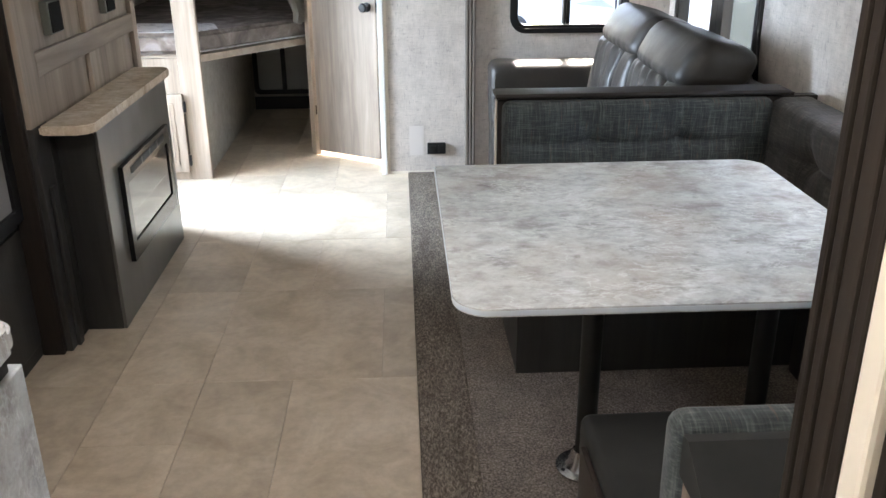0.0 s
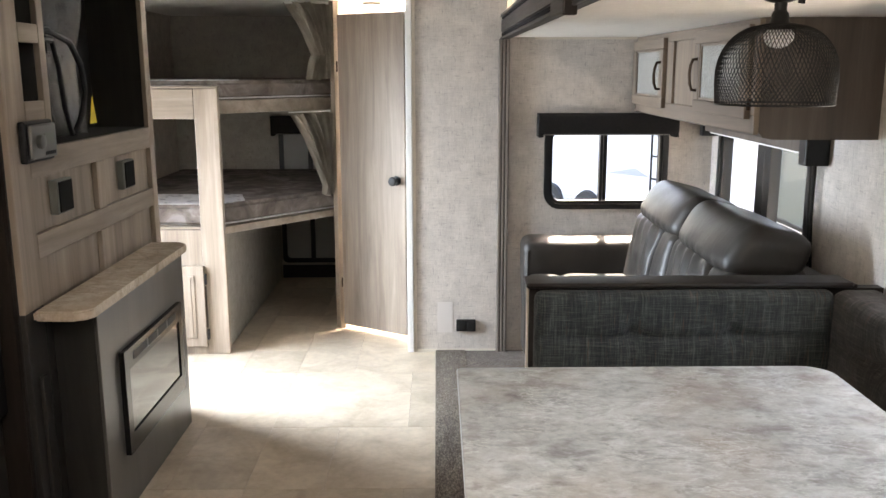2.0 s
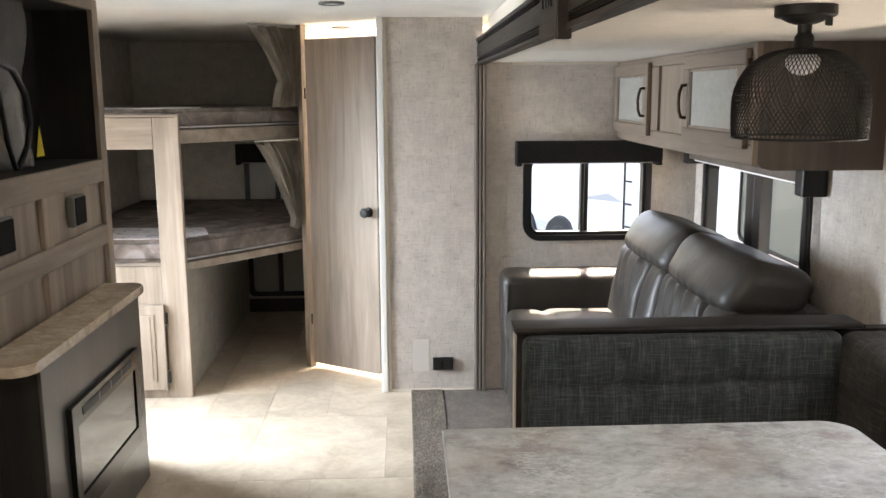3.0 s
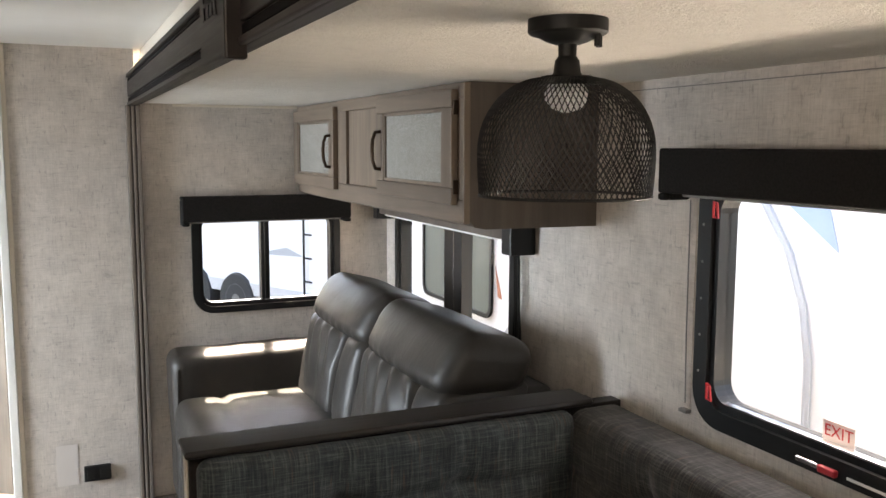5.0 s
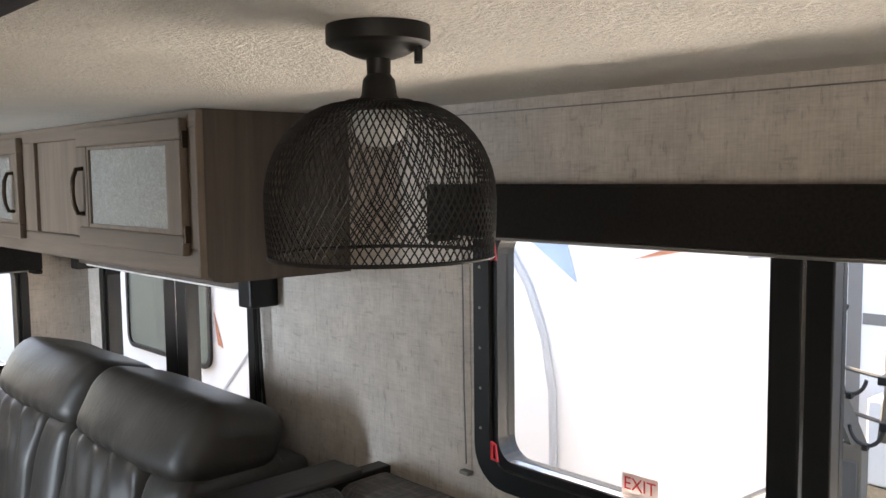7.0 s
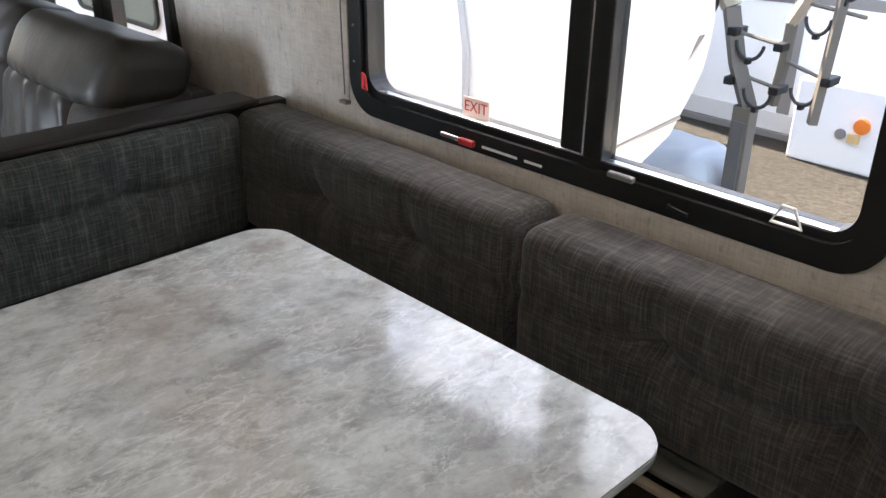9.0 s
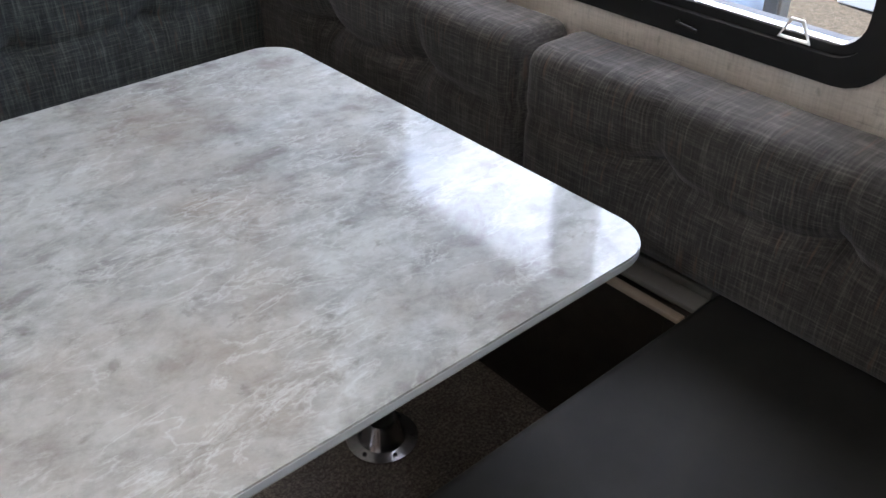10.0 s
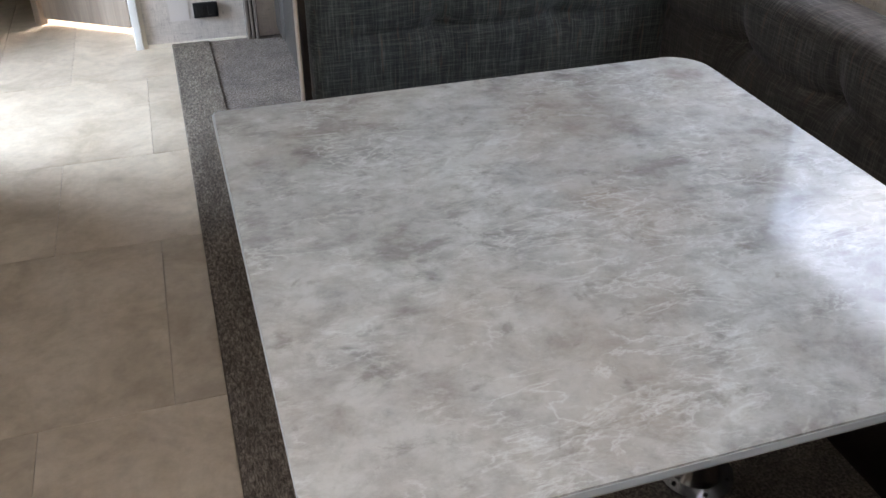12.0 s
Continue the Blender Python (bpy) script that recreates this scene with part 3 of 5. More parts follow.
br = part("bracket", boxed(0.497, 2.80, 1.722, 0.5145, 3.06, 1.884, 0.004), FASCIA, fascia)
part("bracket_edge", boxed(0.493, 2.775, 1.715, 0.53, 2.80, 1.886, 0.004), CAPRAIL, fascia, "near-black end of the bracket")
for y0, y1, z0, z1, tilt in ((2.985, 3.01, 1.80, 1.85, 0.3), (2.94, 2.965, 1.80, 1.852, 0), (2.90, 2.925, 1.80, 1.848, 0), (2.86, 2.88, 1.795, 1.855, 0.4)):
    part("badge_bar", rbox(B(), (0.494, y0, z0), (0.498, y1, z1), 0.001, (1, 1, 1), lambda p, s=tilt, c=z0: Vector((p.x, p.y + s * (p.z - c), p.z))), BLACK, br)
part("badge_bar", boxed(0.494, 2.86, 1.822, 0.498, 3.01, 1.83, 0.001), BLACK, br)
part("header", boxed(0.575, 0.94, 1.869, 0.60, 5.262, CEIL - 0.002, 0.002), CREAM, fascia, "cream header board above the fascia")


# ---------------------------------------------------------------- windows


def slider_window(name, axis, plane, out, a0, a1, z0, z1, bar0, bar1, rim, label, glass_back=0.02):
    """A sliding window in a black rounded frame. axis: the wall's normal; out: +1 if outdoors lies up the axis."""
    def outline(p, q, r, s, rad):
        return rounded(p, r, q, s, rad)
    mid = (a0 + a1) / 2
    base = (plane, mid, z0) if axis == "x" else (mid, plane, z0)
    win = thing(name, base, label, "window", "", "structure")
    o = outline(a0, a1, z0, z1, 0.09)
    i = outline(a0 + rim, a1 - rim, z0 + rim, z1 - rim, 0.05)
    i2 = outline(a0 + rim - 0.016, a1 - rim + 0.016, z0 + rim - 0.016, z1 - rim + 0.016, 0.06)
    lo, hi = sorted((plane - out * 0.022, plane))
    part("window_frame", ring(B(), o, i2, lo, hi, axis), BLACK, win, "black rounded window frame")
    lo, hi = sorted((plane - out * 0.010, plane + out * 0.045))
    part("inner_frame", ring(B(), i2, i, lo, hi, axis), BLACK, win)
    lo, hi = sorted((plane - out * 0.012, plane + out * 0.04))

    def slab(u0, u1, w0, w1, l, h, r=0.003):
        if axis == "x":
            return boxed(l, u0, w0, h, u1, w1, r)
        return boxed(u0, l, w0, u1, h, w1, r)
    w = (bar1 - bar0)
    part("mullion", slab(bar0, bar0 + w * 0.42, z0 + rim, z1 - rim, lo, hi), BLACK, win)
    part("mullion", slab(bar0 + w * 0.50, bar1, z0 + rim, z1 - rim, lo + 0.006, hi - 0.004), BLACK, win)
    lo, hi = sorted((plane - out * 0.006, plane + out * 0.002))
    part("channel", slab(bar0 + w * 0.43, bar0 + w * 0.49, z0 + rim, z1 - rim, lo, hi, 0.0005), CHROME, win, "bright slide channel")
    for g0, g1 in ((a0 + rim, bar0), (bar1, a1 - rim)):
        g = plane + out * glass_back
        p = part("pane", slab(g0, g1, z0 + rim, z1 - rim, min(g, g + out * 0.004), max(g, g + out * 0.004), 0), GLASS, win)
        p.visible_shadow = False
    part("window_sill", slab(a0 + rim, a1 - rim, z0 + rim - 0.004, z0 + rim + 0.004, *sorted((plane - out * 0.008, plane + out * 0.012)), 0.001), CHROME, win, "thin aluminium track")
    return win


win3 = slider_window("window_1", "x", SX - 0.001, 1, 1.655, 3.005, 0.90, 1.53, 2.22, 2.33, 0.062, "large black-framed sliding window beside the dinette")
win1 = slider_window("window_2", "y", SY1 - 0.001, 1, 0.762, 1.438, 0.826, 1.30, 1.066, 1.106, 0.045, "small black-framed sliding window above the sofa arm")
win2 = slider_window("window_3", "x", SX - 0.001, 1, 3.94, 5.10, 0.79, 1.30, 4.39, 4.57, 0.05, "black-framed sliding window behind the sofa")

part("latch", rbox(B(), (SX - 0.034, 2.60, 0.914), (SX - 0.022, 2.66, 0.926), 0.003), CHROME, win3)
part("latch_tip", rbox(B(), (SX - 0.036, 2.555, 0.910), (SX - 0.022, 2.60, 0.926), 0.004), RED, win3, "red latch tip")
part("label_strip", boxed(SX - 0.0235, 2.43, 0.914, SX - 0.0215, 2.535, 0.920, 0), LEAFWHITE, win3, "small white printed strip")
part("label_strip", boxed(SX - 0.0235, 2.36, 0.914, SX - 0.0215, 2.41, 0.920, 0), LEAFWHITE, win3, "small white printed strip")
part("lever", tube(B(), [(SX - 0.022, 2.05, 0.925), (SX - 0.038, 2.045, 0.928), (SX - 0.042, 2.0, 0.924)], 0.004), BLACKMETAL, win3)
part("catch", boxed(SX - 0.034, 2.13, 0.945, SX - 0.020, 2.19, 0.957, 0.003), GREY, win3, "grey sliding catch")
for z in (0.99, 1.43):
    part("pull_tab", tube(B(), [(SX - 0.030, 2.945, z - 0.02), (SX - 0.034, 2.925, z - 0.02), (SX - 0.034, 2.93, z + 0.015), (SX - 0.030, 2.945, z + 0.018)], 0.0035, 6, True), RED, win3, "red emergency pull tab")
part("pull_ring", tube(B(), [(SX - 0.02, 1.855, 0.955), (SX - 0.026, 1.835, 0.99), (SX - 0.026, 1.815, 0.99), (SX - 0.02, 1.80, 0.955)], 0.0035, 6, True), LEAFWHITE, win3, "white pull ring")
for z in (1.03, 1.12, 1.21, 1.30, 1.39):
    part("screw", lathe(B(), [(0.004, 0), (0.003, -0.003)], (SX - 0.022, 2.985, z), 8, "x"), GREY, win3)

# exit sticker on the pane
sticker = thing("exit_sticker", (SX + 0.014, 2.60, 1.0), "red and white EXIT sticker on the window pane", "sticker")
part("paper", boxed(SX + 0.0145, 2.552, 0.964, SX + 0.0155, 2.634, 1.008, 0), mat("pale_pink_paper", (0.75, 0.62, 0.60), 0.6), sticker)
cu = bpy.data.curves.new("exit_text", 'FONT')
cu.body, cu.size, cu.align_x, cu.align_y, cu.extrude = "EXIT", 0.036, 'CENTER', 'CENTER', 0.0004
tx = new("lettering", cu)
bpy.context.view_layer.update()
me = bpy.data.meshes.new_from_object(tx.evaluated_get(bpy.context.evaluated_depsgraph_get()))
bpy.data.objects.remove(tx)
me.transform(pose(SX + 0.0138, 2.593, 0.986, 90, 0, -90))
me.materials.append(RED)
lt = new("lettering", me)
lt.parent = sticker
lt.matrix_parent_inverse = Matrix.Translation(sticker.location).inverted()


def valance(name, axis, plane, a0, a1, z0, z1, depth, material, label):
    """A box pelmet over a window with deeper ends."""
    mid = (a0 + a1) / 2
    base = (plane - depth, mid, z0) if axis == "x" else (mid, plane - depth, z0)
    v = thing(name, base, label, "valance")

    def slab(u0, u1, w0, w1, d0, d1, r=0.006):
        if axis == "x":
            return boxed(plane - d1, u0, w0, plane - d0, u1, w1, r)
        return boxed(u0, plane - d1, w0, u1, plane - d0, w1, r)
    part("front", slab(a0, a1, z0, z1, depth - 0.02, depth), material, v)
    part("top", slab(a0, a1, z1 - 0.015, z1 - 0.0005, 0.0, depth - 0.0205), material, v)
    for u0, u1 in ((a0, a0 + 0.03), (a1 - 0.03, a1)):
        part("end", slab(u0, u1, z0 - 0.018, z1 - 0.016, 0.0, depth - 0.0205), material, v)
        part("end_drop", slab(u0, u1, z0 - 0.018, z0 - 0.0005, depth - 0.02, depth), material, v)
    part("roller_bar", slab(a0 + 0.035, a1 - 0.035, z0 - 0.010, z0 + 0.004, 0.02, 0.032, 0.003), GREY, v, "grey edge of the rolled blind")
    return v


v1 = valance("valance", "x", SX, 1.50, 3.095, 1.462, 1.572, 0.08, VALANCE, "black fabric window valance over the dinette window")
valance("valance", "y", SY1, 0.717, 1.475, 1.242, 1.351, 0.085, VALANCE, "black fabric window valance over the small window")
v2 = thing("valance", (SX - 0.07, 4.55, 1.24), "taupe valance with black ends under the cabinets", "valance")
part("front", boxed(SX - 0.085, 3.90, 1.262, SX - 0.068, 5.14, 1.34, 0.004), CAB_SHADED, v2)
part("end", boxed(SX - 0.095, 3.83, 1.215, SX, 3.90, 1.342, 0.006), BLACK, v2, "black end cap")
part("end", boxed(SX - 0.095, 5.14, 1.235, SX, 5.20, 1.342, 0.006), BLACK, v2, "black end cap")
part("roller_bar", boxed(SX - 0.06, 3.91, 1.250, SX - 0.045, 5.13, 1.264, 0.003), WHITE_TRIM, v2, "white hem bar of the blind")
for dy, dx in ((0.0, 0.03), (0.018, 0.024), (0.034, 0.034)):
    part("cord", tube(B(), [(SX - dx, 3.895 - dy + 0.03, 1.214), (SX - dx, 3.89 - dy + 0.025, 1.0), (SX - dx + 0.01, 3.887 - dy + 0.02, 0.80)], 0.0045), BLACK, v2, "black hanging cord")
part("cord", tube(B(), [(SX - 0.012, 3.05, 1.445), (SX - 0.012, 3.048, 1.1), (SX - 0.01, 3.045, 0.93)], 0.0018), GREY, v1, "thin grey cord")
solo("wall_clip", rbox(B(), (SX - 0.02, 3.03, 0.905), (SX, 3.06, 0.915), 0.003), GREY, "small grey plastic cord clip", "clip")

# ---------------------------------------------------------------- overhead cabinet
ch = thing("overhead_cabinet", (1.45, 4.37, 1.345), "taupe wood overhead cabinet with frosted-glass doors", "cabinet")
XF = 1.247
bm = B()
prof = [(XF + 0.02, 1.372), (XF + 0.035, 1.352), (XF + 0.07, 1.345), (SX - 0.001, 1.343), (SX - 0.001, 1.749), (XF + 0.02, 1.749)]
prism(bm, prof, 3.478, 5.268, "y")
part("body", bm, CAB_SHADED, ch, "shaded taupe cabinet box")
part("top_rail", boxed(XF, 3.477, 1.706, XF + 0.0195, 5.267, 1.747, 0.003), CAB_Y, ch)
part("bottom_rail", boxed(XF, 3.477, 1.362, XF + 0.0195, 5.267, 1.428, 0.006), CAB_Y, ch)
for y0, y1 in ((3.477, 3.56), (4.10, 4.135), (4.535, 4.66), (5.20, 5.267)):
    part("stile", boxed(XF, y0, 1.4285, XF + 0.0195, y1, 1.7055, 0.002), CAB, ch)
part("centre_panel", boxed(XF + 0.012, 4.136, 1.429, XF + 0.0195, 4.534, 1.705, 0.001), CAB, ch, "recessed plain wood panel")
part("corner_edge", boxed(XF - 0.002, 3.470, 1.362, XF + 0.018, 3.4775, 1.747, 0.003), CAB, ch)


def glass_door(y0, y1, z0, z1, hy):
    x0, x1 = XF - 0.022, XF - 0.001
    d = part("door", boxed(x0, y0, z1 - 0.05, x1, y1, z1, 0.004), CAB_Y, ch, "wood-framed frosted glass door")
    part("rail", boxed(x0, y0, z0, x1, y1, z0 + 0.048, 0.004), CAB_Y, d)
    part("stile", boxed(x0, y0, z0 + 0.0485, x1, y0 + 0.068, z1 - 0.0505, 0.003), CAB, d)
    part("stile", boxed(x0, y1 - 0.068, z0 + 0.0485, x1, y1, z1 - 0.0505, 0.003), CAB, d)
    o = rounded(y0 + 0.0685, z0 + 0.049, y1 - 0.0685, z1 - 0.051, 0)
    i = rounded(y0 + 0.078, z0 + 0.058, y1 - 0.078, z1 - 0.06, 0)
    part("bead", ring(B(), o, i, x0 + 0.004, x1, "x"), CAB, d)
    part("frosted_pane", boxed(x0 + 0.010, y0 + 0.0785, z0 + 0.0585, x0 + 0.014, y1 - 0.0785, z1 - 0.0605, 0), FROST, d, "mottled frosted glass")
    zc = (z0 + z1) / 2 - 0.012
    part("handle", tube(B(), [(x0 + 0.002, hy, zc - 0.062), (x0 - 0.018, hy, zc - 0.060), (x0 - 0.027, hy, zc - 0.035), (x0 - 0.030, hy, zc),
                              (x0 - 0.027, hy, zc + 0.035), (x0 - 0.018, hy, zc + 0.060), (x0 + 0.002, hy, zc + 0.062)], 0.0065, 8), BRONZE, d, "dark bronze bow handle", True)
    for y in (y0 - 0.004, ) if hy > (y0 + y1) / 2 else (y1 - 0.008,):
        for z in (z0 + 0.05, z1 - 0.05):
            part("hinge", boxed(x0 + 0.006, y, z - 0.02, x1, y + 0.012, z + 0.02, 0.002), BRONZE, d)


glass_door(3.512, 4.13, 1.412, 1.73, 4.085)
glass_door(4.635, 5.255, 1.402, 1.725, 4.672)

# ---------------------------------------------------------------- ceiling lamp
LX, LY = 0.893, 2.385
lamp = thing("ceiling_lamp", (LX, LY, SLIDE_TOP), "black ceiling lamp with a dome-shaped wire mesh shade", "lamp")
part("canopy", lathe(B(), [(0.003, 0), (0.055, 0), (0.0555, -0.004), (0.0555, -0.018), (0.052, -0.021), (0.046, -0.0215), (0.030, -0.030), (0.018, -0.034)], (LX, LY, SLIDE_TOP), 40), BLACKMETAL, lamp, "", True)
part("stem", lathe(B(), [(0.013, -0.033), (0.0125, -0.050), (0.017, -0.056), (0.019, -0.072), (0.026, -0.082), (0.040, -0.089)], (LX, LY, SLIDE_TOP), 28), BLACKMETAL, lamp, "", True)
part("bulb", lathe(B(), [(0.004, -0.086), (0.024, -0.088), (0.031, -0.098), (0.030, -0.110), (0.020, -0.122), (0.006, -0.127)], (LX, LY, SLIDE_TOP), 24), BULB, lamp, "clear faceted bulb", True)
for a in (-0.9, -0.55):
    part("screw", lathe(B(), [(0.0045, -0.020), (0.0045, -0.038)], (LX + 0.043 * math.cos(a), LY + 0.043 * math.sin(a), SLIDE_TOP), 10), BLACKMETAL, lamp)


def dome(v):
    """Radius and height of the shade at v from its neck (0) to its rim (1)."""
    top, rim = SLIDE_TOP - 0.080, 1.507
    if v < 0.62:
        s = v / 0.62 * math.pi / 2
        return 0.034 + (0.1235 - 0.034) * math.sin(s), top - (top - 1.568) * (1 - math.cos(s))
    s = (v - 0.62) / 0.38
    return 0.1235 - 0.003 * s * s, 1.568 + (rim - 1.568) * s


bm = B()
WIRES, K = 88, 24
for way in (1, -1):
    for w in range(WIRES):
        pts = []
        for i in range(K + 1):
            v = i / K
            r, z = dome(v)
            a = 2 * math.pi * w / WIRES + way * v * 0.85
            pts.append((LX + r * math.cos(a), LY + r * math.sin(a), z))
        tube(bm, pts, 0.00092, 3)
shade = part("mesh_shade", bm, BLACKMETAL, lamp, "black diamond wire mesh dome")
for v, r in ((0.0, 0.003), (1.0, 0.0024)):
    rad, z = dome(v)
    part("hoop", tube(B(), [(LX + rad * math.cos(a * math.pi / 24), LY + rad * math.sin(a * math.pi / 24), z) for a in range(48)], r, 6, True), BLACKMETAL, shade)

# ---------------------------------------------------------------- dinette
TZ = 0.80
table = thing("dinette_table", (0.72, 2.225, 0.008), "square dinette table with a grey marble laminate top", "table")
top_pts = rounded(0.226, 1.732, 1.214, 2.727, 0.075, 10, "abc")[:-1] + [(0.238, 2.727), (0.230, 2.7235), (0.226, 2.716)]
bm = B()
prism(bm, top_pts, TZ - 0.017, TZ)
bmesh.ops.bevel(bm, geom=[e for e in bm.edges if abs(e.verts[0].co.z - e.verts[1].co.z) < 1e-6], offset=0.004, segments=3, affect='EDGES')
part("tabletop", bm, MARBLE, table, "glossy grey marble laminate top")
band = [(0.72 + (x - 0.72) * 1.0018, 2.23 + (y - 2.23) * 1.0018) for x, y in top_pts]
part("edge_band", prism(B(), band, TZ - 0.0140, TZ - 0.0035), EDGEBAND, table, "pale blue-grey edge banding")
for px in (0.637, 1.118):
    leg = part("leg", lathe(B(), [(0.029, 0.03), (0.029, TZ - 0.045)], (px, 2.30, 0), 28), BLACKMETAL, table, "dark grey pedestal tube", True)
    part("base_flange", lathe(B(), [(0.082, 0.0085), (0.082, 0.013), (0.055, 0.016), (0.046, 0.03), (0.036, 0.065), (0.0335, 0.07), (0.0305, 0.07)], (px, 2.30, 0), 36), CHROME, leg, "brushed steel floor flange", True)
    part("top_flange", lathe(B(), [(0.032, TZ - 0.09), (0.036, TZ - 0.06), (0.08, TZ - 0.04), (0.08, TZ - 0.0175)], (px, 2.30, 0), 30), BLACKMETAL, leg, "", True)
    for i in range(6):
        a = i * math.pi / 3 + 0.3
        part("screw", lathe(B(), [(0.006, 0.013), (0.005, 0.0175), (0.002, 0.018)], (px + 0.068 * math.cos(a), 2.30 + 0.068 * math.sin(a), 0), 8), BLACKMETAL, leg)


def cushion(name, lo, hi, r, face, tufts, label, puff=0.012, k=(1, 1, 1), deep=0.022, group="dinette cushions", creases=()):
    """A padded cushion; face: (axis, sign) of its show side; tufts: (u, z) buttons pulled into that side."""
    ax, sign = face
    ua = 1 - ax if ax < 2 else 0

    def bend(p):
        p = p.copy()
        front = (p[ax] - lo[ax]) / (hi[ax] - lo[ax])
        front = front if sign > 0 else 1 - front
        if front > 0.5:
            u = (p[ua] - lo[ua]) / (hi[ua] - lo[ua])
            w = (p.z - lo[2]) / (hi[2] - lo[2])
            h = puff * (max(0.0, 16 * u * (1 - u) * w * (1 - w))) ** 0.35
            for tu, tz in tufts:
                d2 = ((p[ua] - tu) ** 2 + (p.z - tz) ** 2)
                h -= deep * math.exp(-d2 / 0.0012) + 0.6 * deep * math.exp(-d2 / 0.008)
                # soft pleats that run from the button
                h -= 0.36 * deep * math.exp(-((p[ua] - tu) ** 2) / 0.00025) * math.exp(-((p.z - tz) ** 2) / 0.02) * (1 if p.z > tz else 0.2)
                h -= 0.38 * deep * math.exp(-((p.z - tz) ** 2) / 0.00035) * math.exp(-((p[ua] - tu) ** 2) / 0.03)
            if tufts:
                # the seam that joins the buttons
                h -= 0.006 * math.exp(-((p.z - tufts[0][1]) ** 2) / 0.00022)
            h += 0.0025 * noise.noise(Vector((p[ua] * 9, p.z * 11, lo[ax] * 3)))
            p[ax] += sign * h * (front - 0.5) * 2
        p.z += 0.003 * noise.noise(Vector((p[ua] * 6, p[ax] * 6, 2.0))) * (p.z - lo[2]) / (hi[2] - lo[2])
        return p
    bm = rbox(B(), lo, hi, r, k, bend)
    return solo(name, bm, TWEED_Y if ax == 0 else TWEED, label, "cushion", "", group, True)


cushion("back_cushion", (0.492, 3.232, 0.535), (1.4725, 3.298, 0.874), 0.03, (1, -1), [(0.818, 0.722), (1.14, 0.722)], "charcoal tweed back cushion with button tufts", 0.010, (56, 3, 34), 0.022)
cushion("back_cushion", (1.473, 2.277, 0.535), (1.645, 3.30, 0.872), 0.045, (0, -1), [(2.932, 0.713), (2.59, 0.713)], "charcoal tweed window-side cushion with button tufts", 0.014, (4, 60, 34), 0.031)
cushion("back_cushion", (1.473, 1.27, 0.535), (1.645, 2.269, 0.868), 0.045, (0, -1), [(1.941, 0.721), (1.60, 0.721)], "charcoal tweed window-side cushion with button tufts", 0.014, (4, 60, 34), 0.031)
cushion("back_cushion", (0.497, 1.198, 0.535), (1.485, 1.268, 0.874), 0.028, (1, 1), [(0.82, 0.72), (1.16, 0.72)], "charcoal tweed back cushion of the front bench", 0.010, (36, 4, 20))


def bench(name, y0, y1, label):
    b = thing(name, (1.0, (y0 + y1) / 2, 0.008), label, "bench")
    part("base", boxed(0.508, y0 + 0.02, 0.008, 1.64, y1 - 0.02, 0.42, 0.004), CHAR, b, "charcoal wood bench box")
    part("seat", rbox(B(), (0.495, y0, 0.4205), (1.64, y1, 0.53), 0.022, (14, 8, 2), lambda p: Vector((p.x, p.y, p.z + (0.012 * max(0, 1 - ((p.x - 1.07) / 0.58) ** 2) * max(0, 1 - ((p.y - (y0 + y1) / 2) / 0.33) ** 2) if p.z > 0.5 else 0)))), VINYL, b, "smooth black vinyl seat cushion", True)
    return b


near = bench("dinette_bench", 1.197, 1.783, "dinette bench with a black vinyl seat")
part("end_board", boxed(0.482, 1.50, 0.008, 0.4945, 1.70, 0.50, 0.003), CAPRAIL, near, "dark brown end board")
far = bench("dinette_bench", 2.82, 3.29, "charcoal dinette bench below the back cushion")
LEDGEGREY = mat("grey_ledge_laminate", (0.17, 0.165, 0.16), 0.5)
ledge = thing("side_ledge", (1.58, 2.3, 0.008), "low wooden ledge along the wall between the benches", "ledge")
part("box", boxed(1.50, 1.788, 0.008, 1.645, 2.81, 0.525, 0.003), FPWOOD, ledge)
part("front_panel", boxed(1.46, 1.788, 0.008, 1.498, 2.81, 0.46, 0.002), CAPRAIL, ledge)
part("cleat", boxed(1.405, 1.788, 0.502, 1.4245, 2.81, 0.513, 0.002), OAK_Y, ledge, "pale wood support cleat")
part("shelf", boxed(1.452, 1.788, 0.5005, 1.4985, 2.81, 0.511, 0.002), LEDGEGREY, ledge, "plain grey shelf strip")
part("bracket", boxed(1.425, 2.6, 0.45, 1.4995, 2.64, 0.50, 0.002), CAPRAIL, ledge)
part("bracket", boxed(1.425, 1.79, 0.45, 1.4995, 1.83, 0.50, 0.002), CAPRAIL, ledge)

div = thing("booth_divider", (1.0, 3.33, 0.008), "dark wood booth divider with an espresso cap rail", "divider")
part("panel", boxed(0.480, 3.304, 0.008, 1.66, 3.352, 0.868, 0.003), CAPRAIL, div)
part("edge_strip", boxed(0.474, 3.306, 0.008, 0.4795, 3.348, 0.866, 0.002), CREAM, div, "pale edge strip")
part("cap_rail", rbox(B(), (0.466, 3.252, 0.8805), (1.535, 3.37, 0.899), 0.008, (6, 2, 1)), CAPRAIL, div, "espresso cap rail", True)
part("cleat", boxed(0.485, 3.305, 0.8685, 1.57, 3.35, 0.880, 0.001), CAPRAIL, div)
div2 = thing("booth_divider", (1.0, 1.1, 0.008), "booth divider with a dark sloped cap behind the front bench", "divider")
part("panel", boxed(0.508, 1.098, 0.008, 1.66, 1.19, 0.80, 0.003), CAB, div2, "taupe wood panel")
part("cap", prism(B(), [(1.09, 0.8005), (1.195, 0.8005), (1.195, 0.866), (1.175, 0.868), (1.09, 0.815)], 0.504, 1.66, "x"), VINYL, div2, "dark sloped cap")
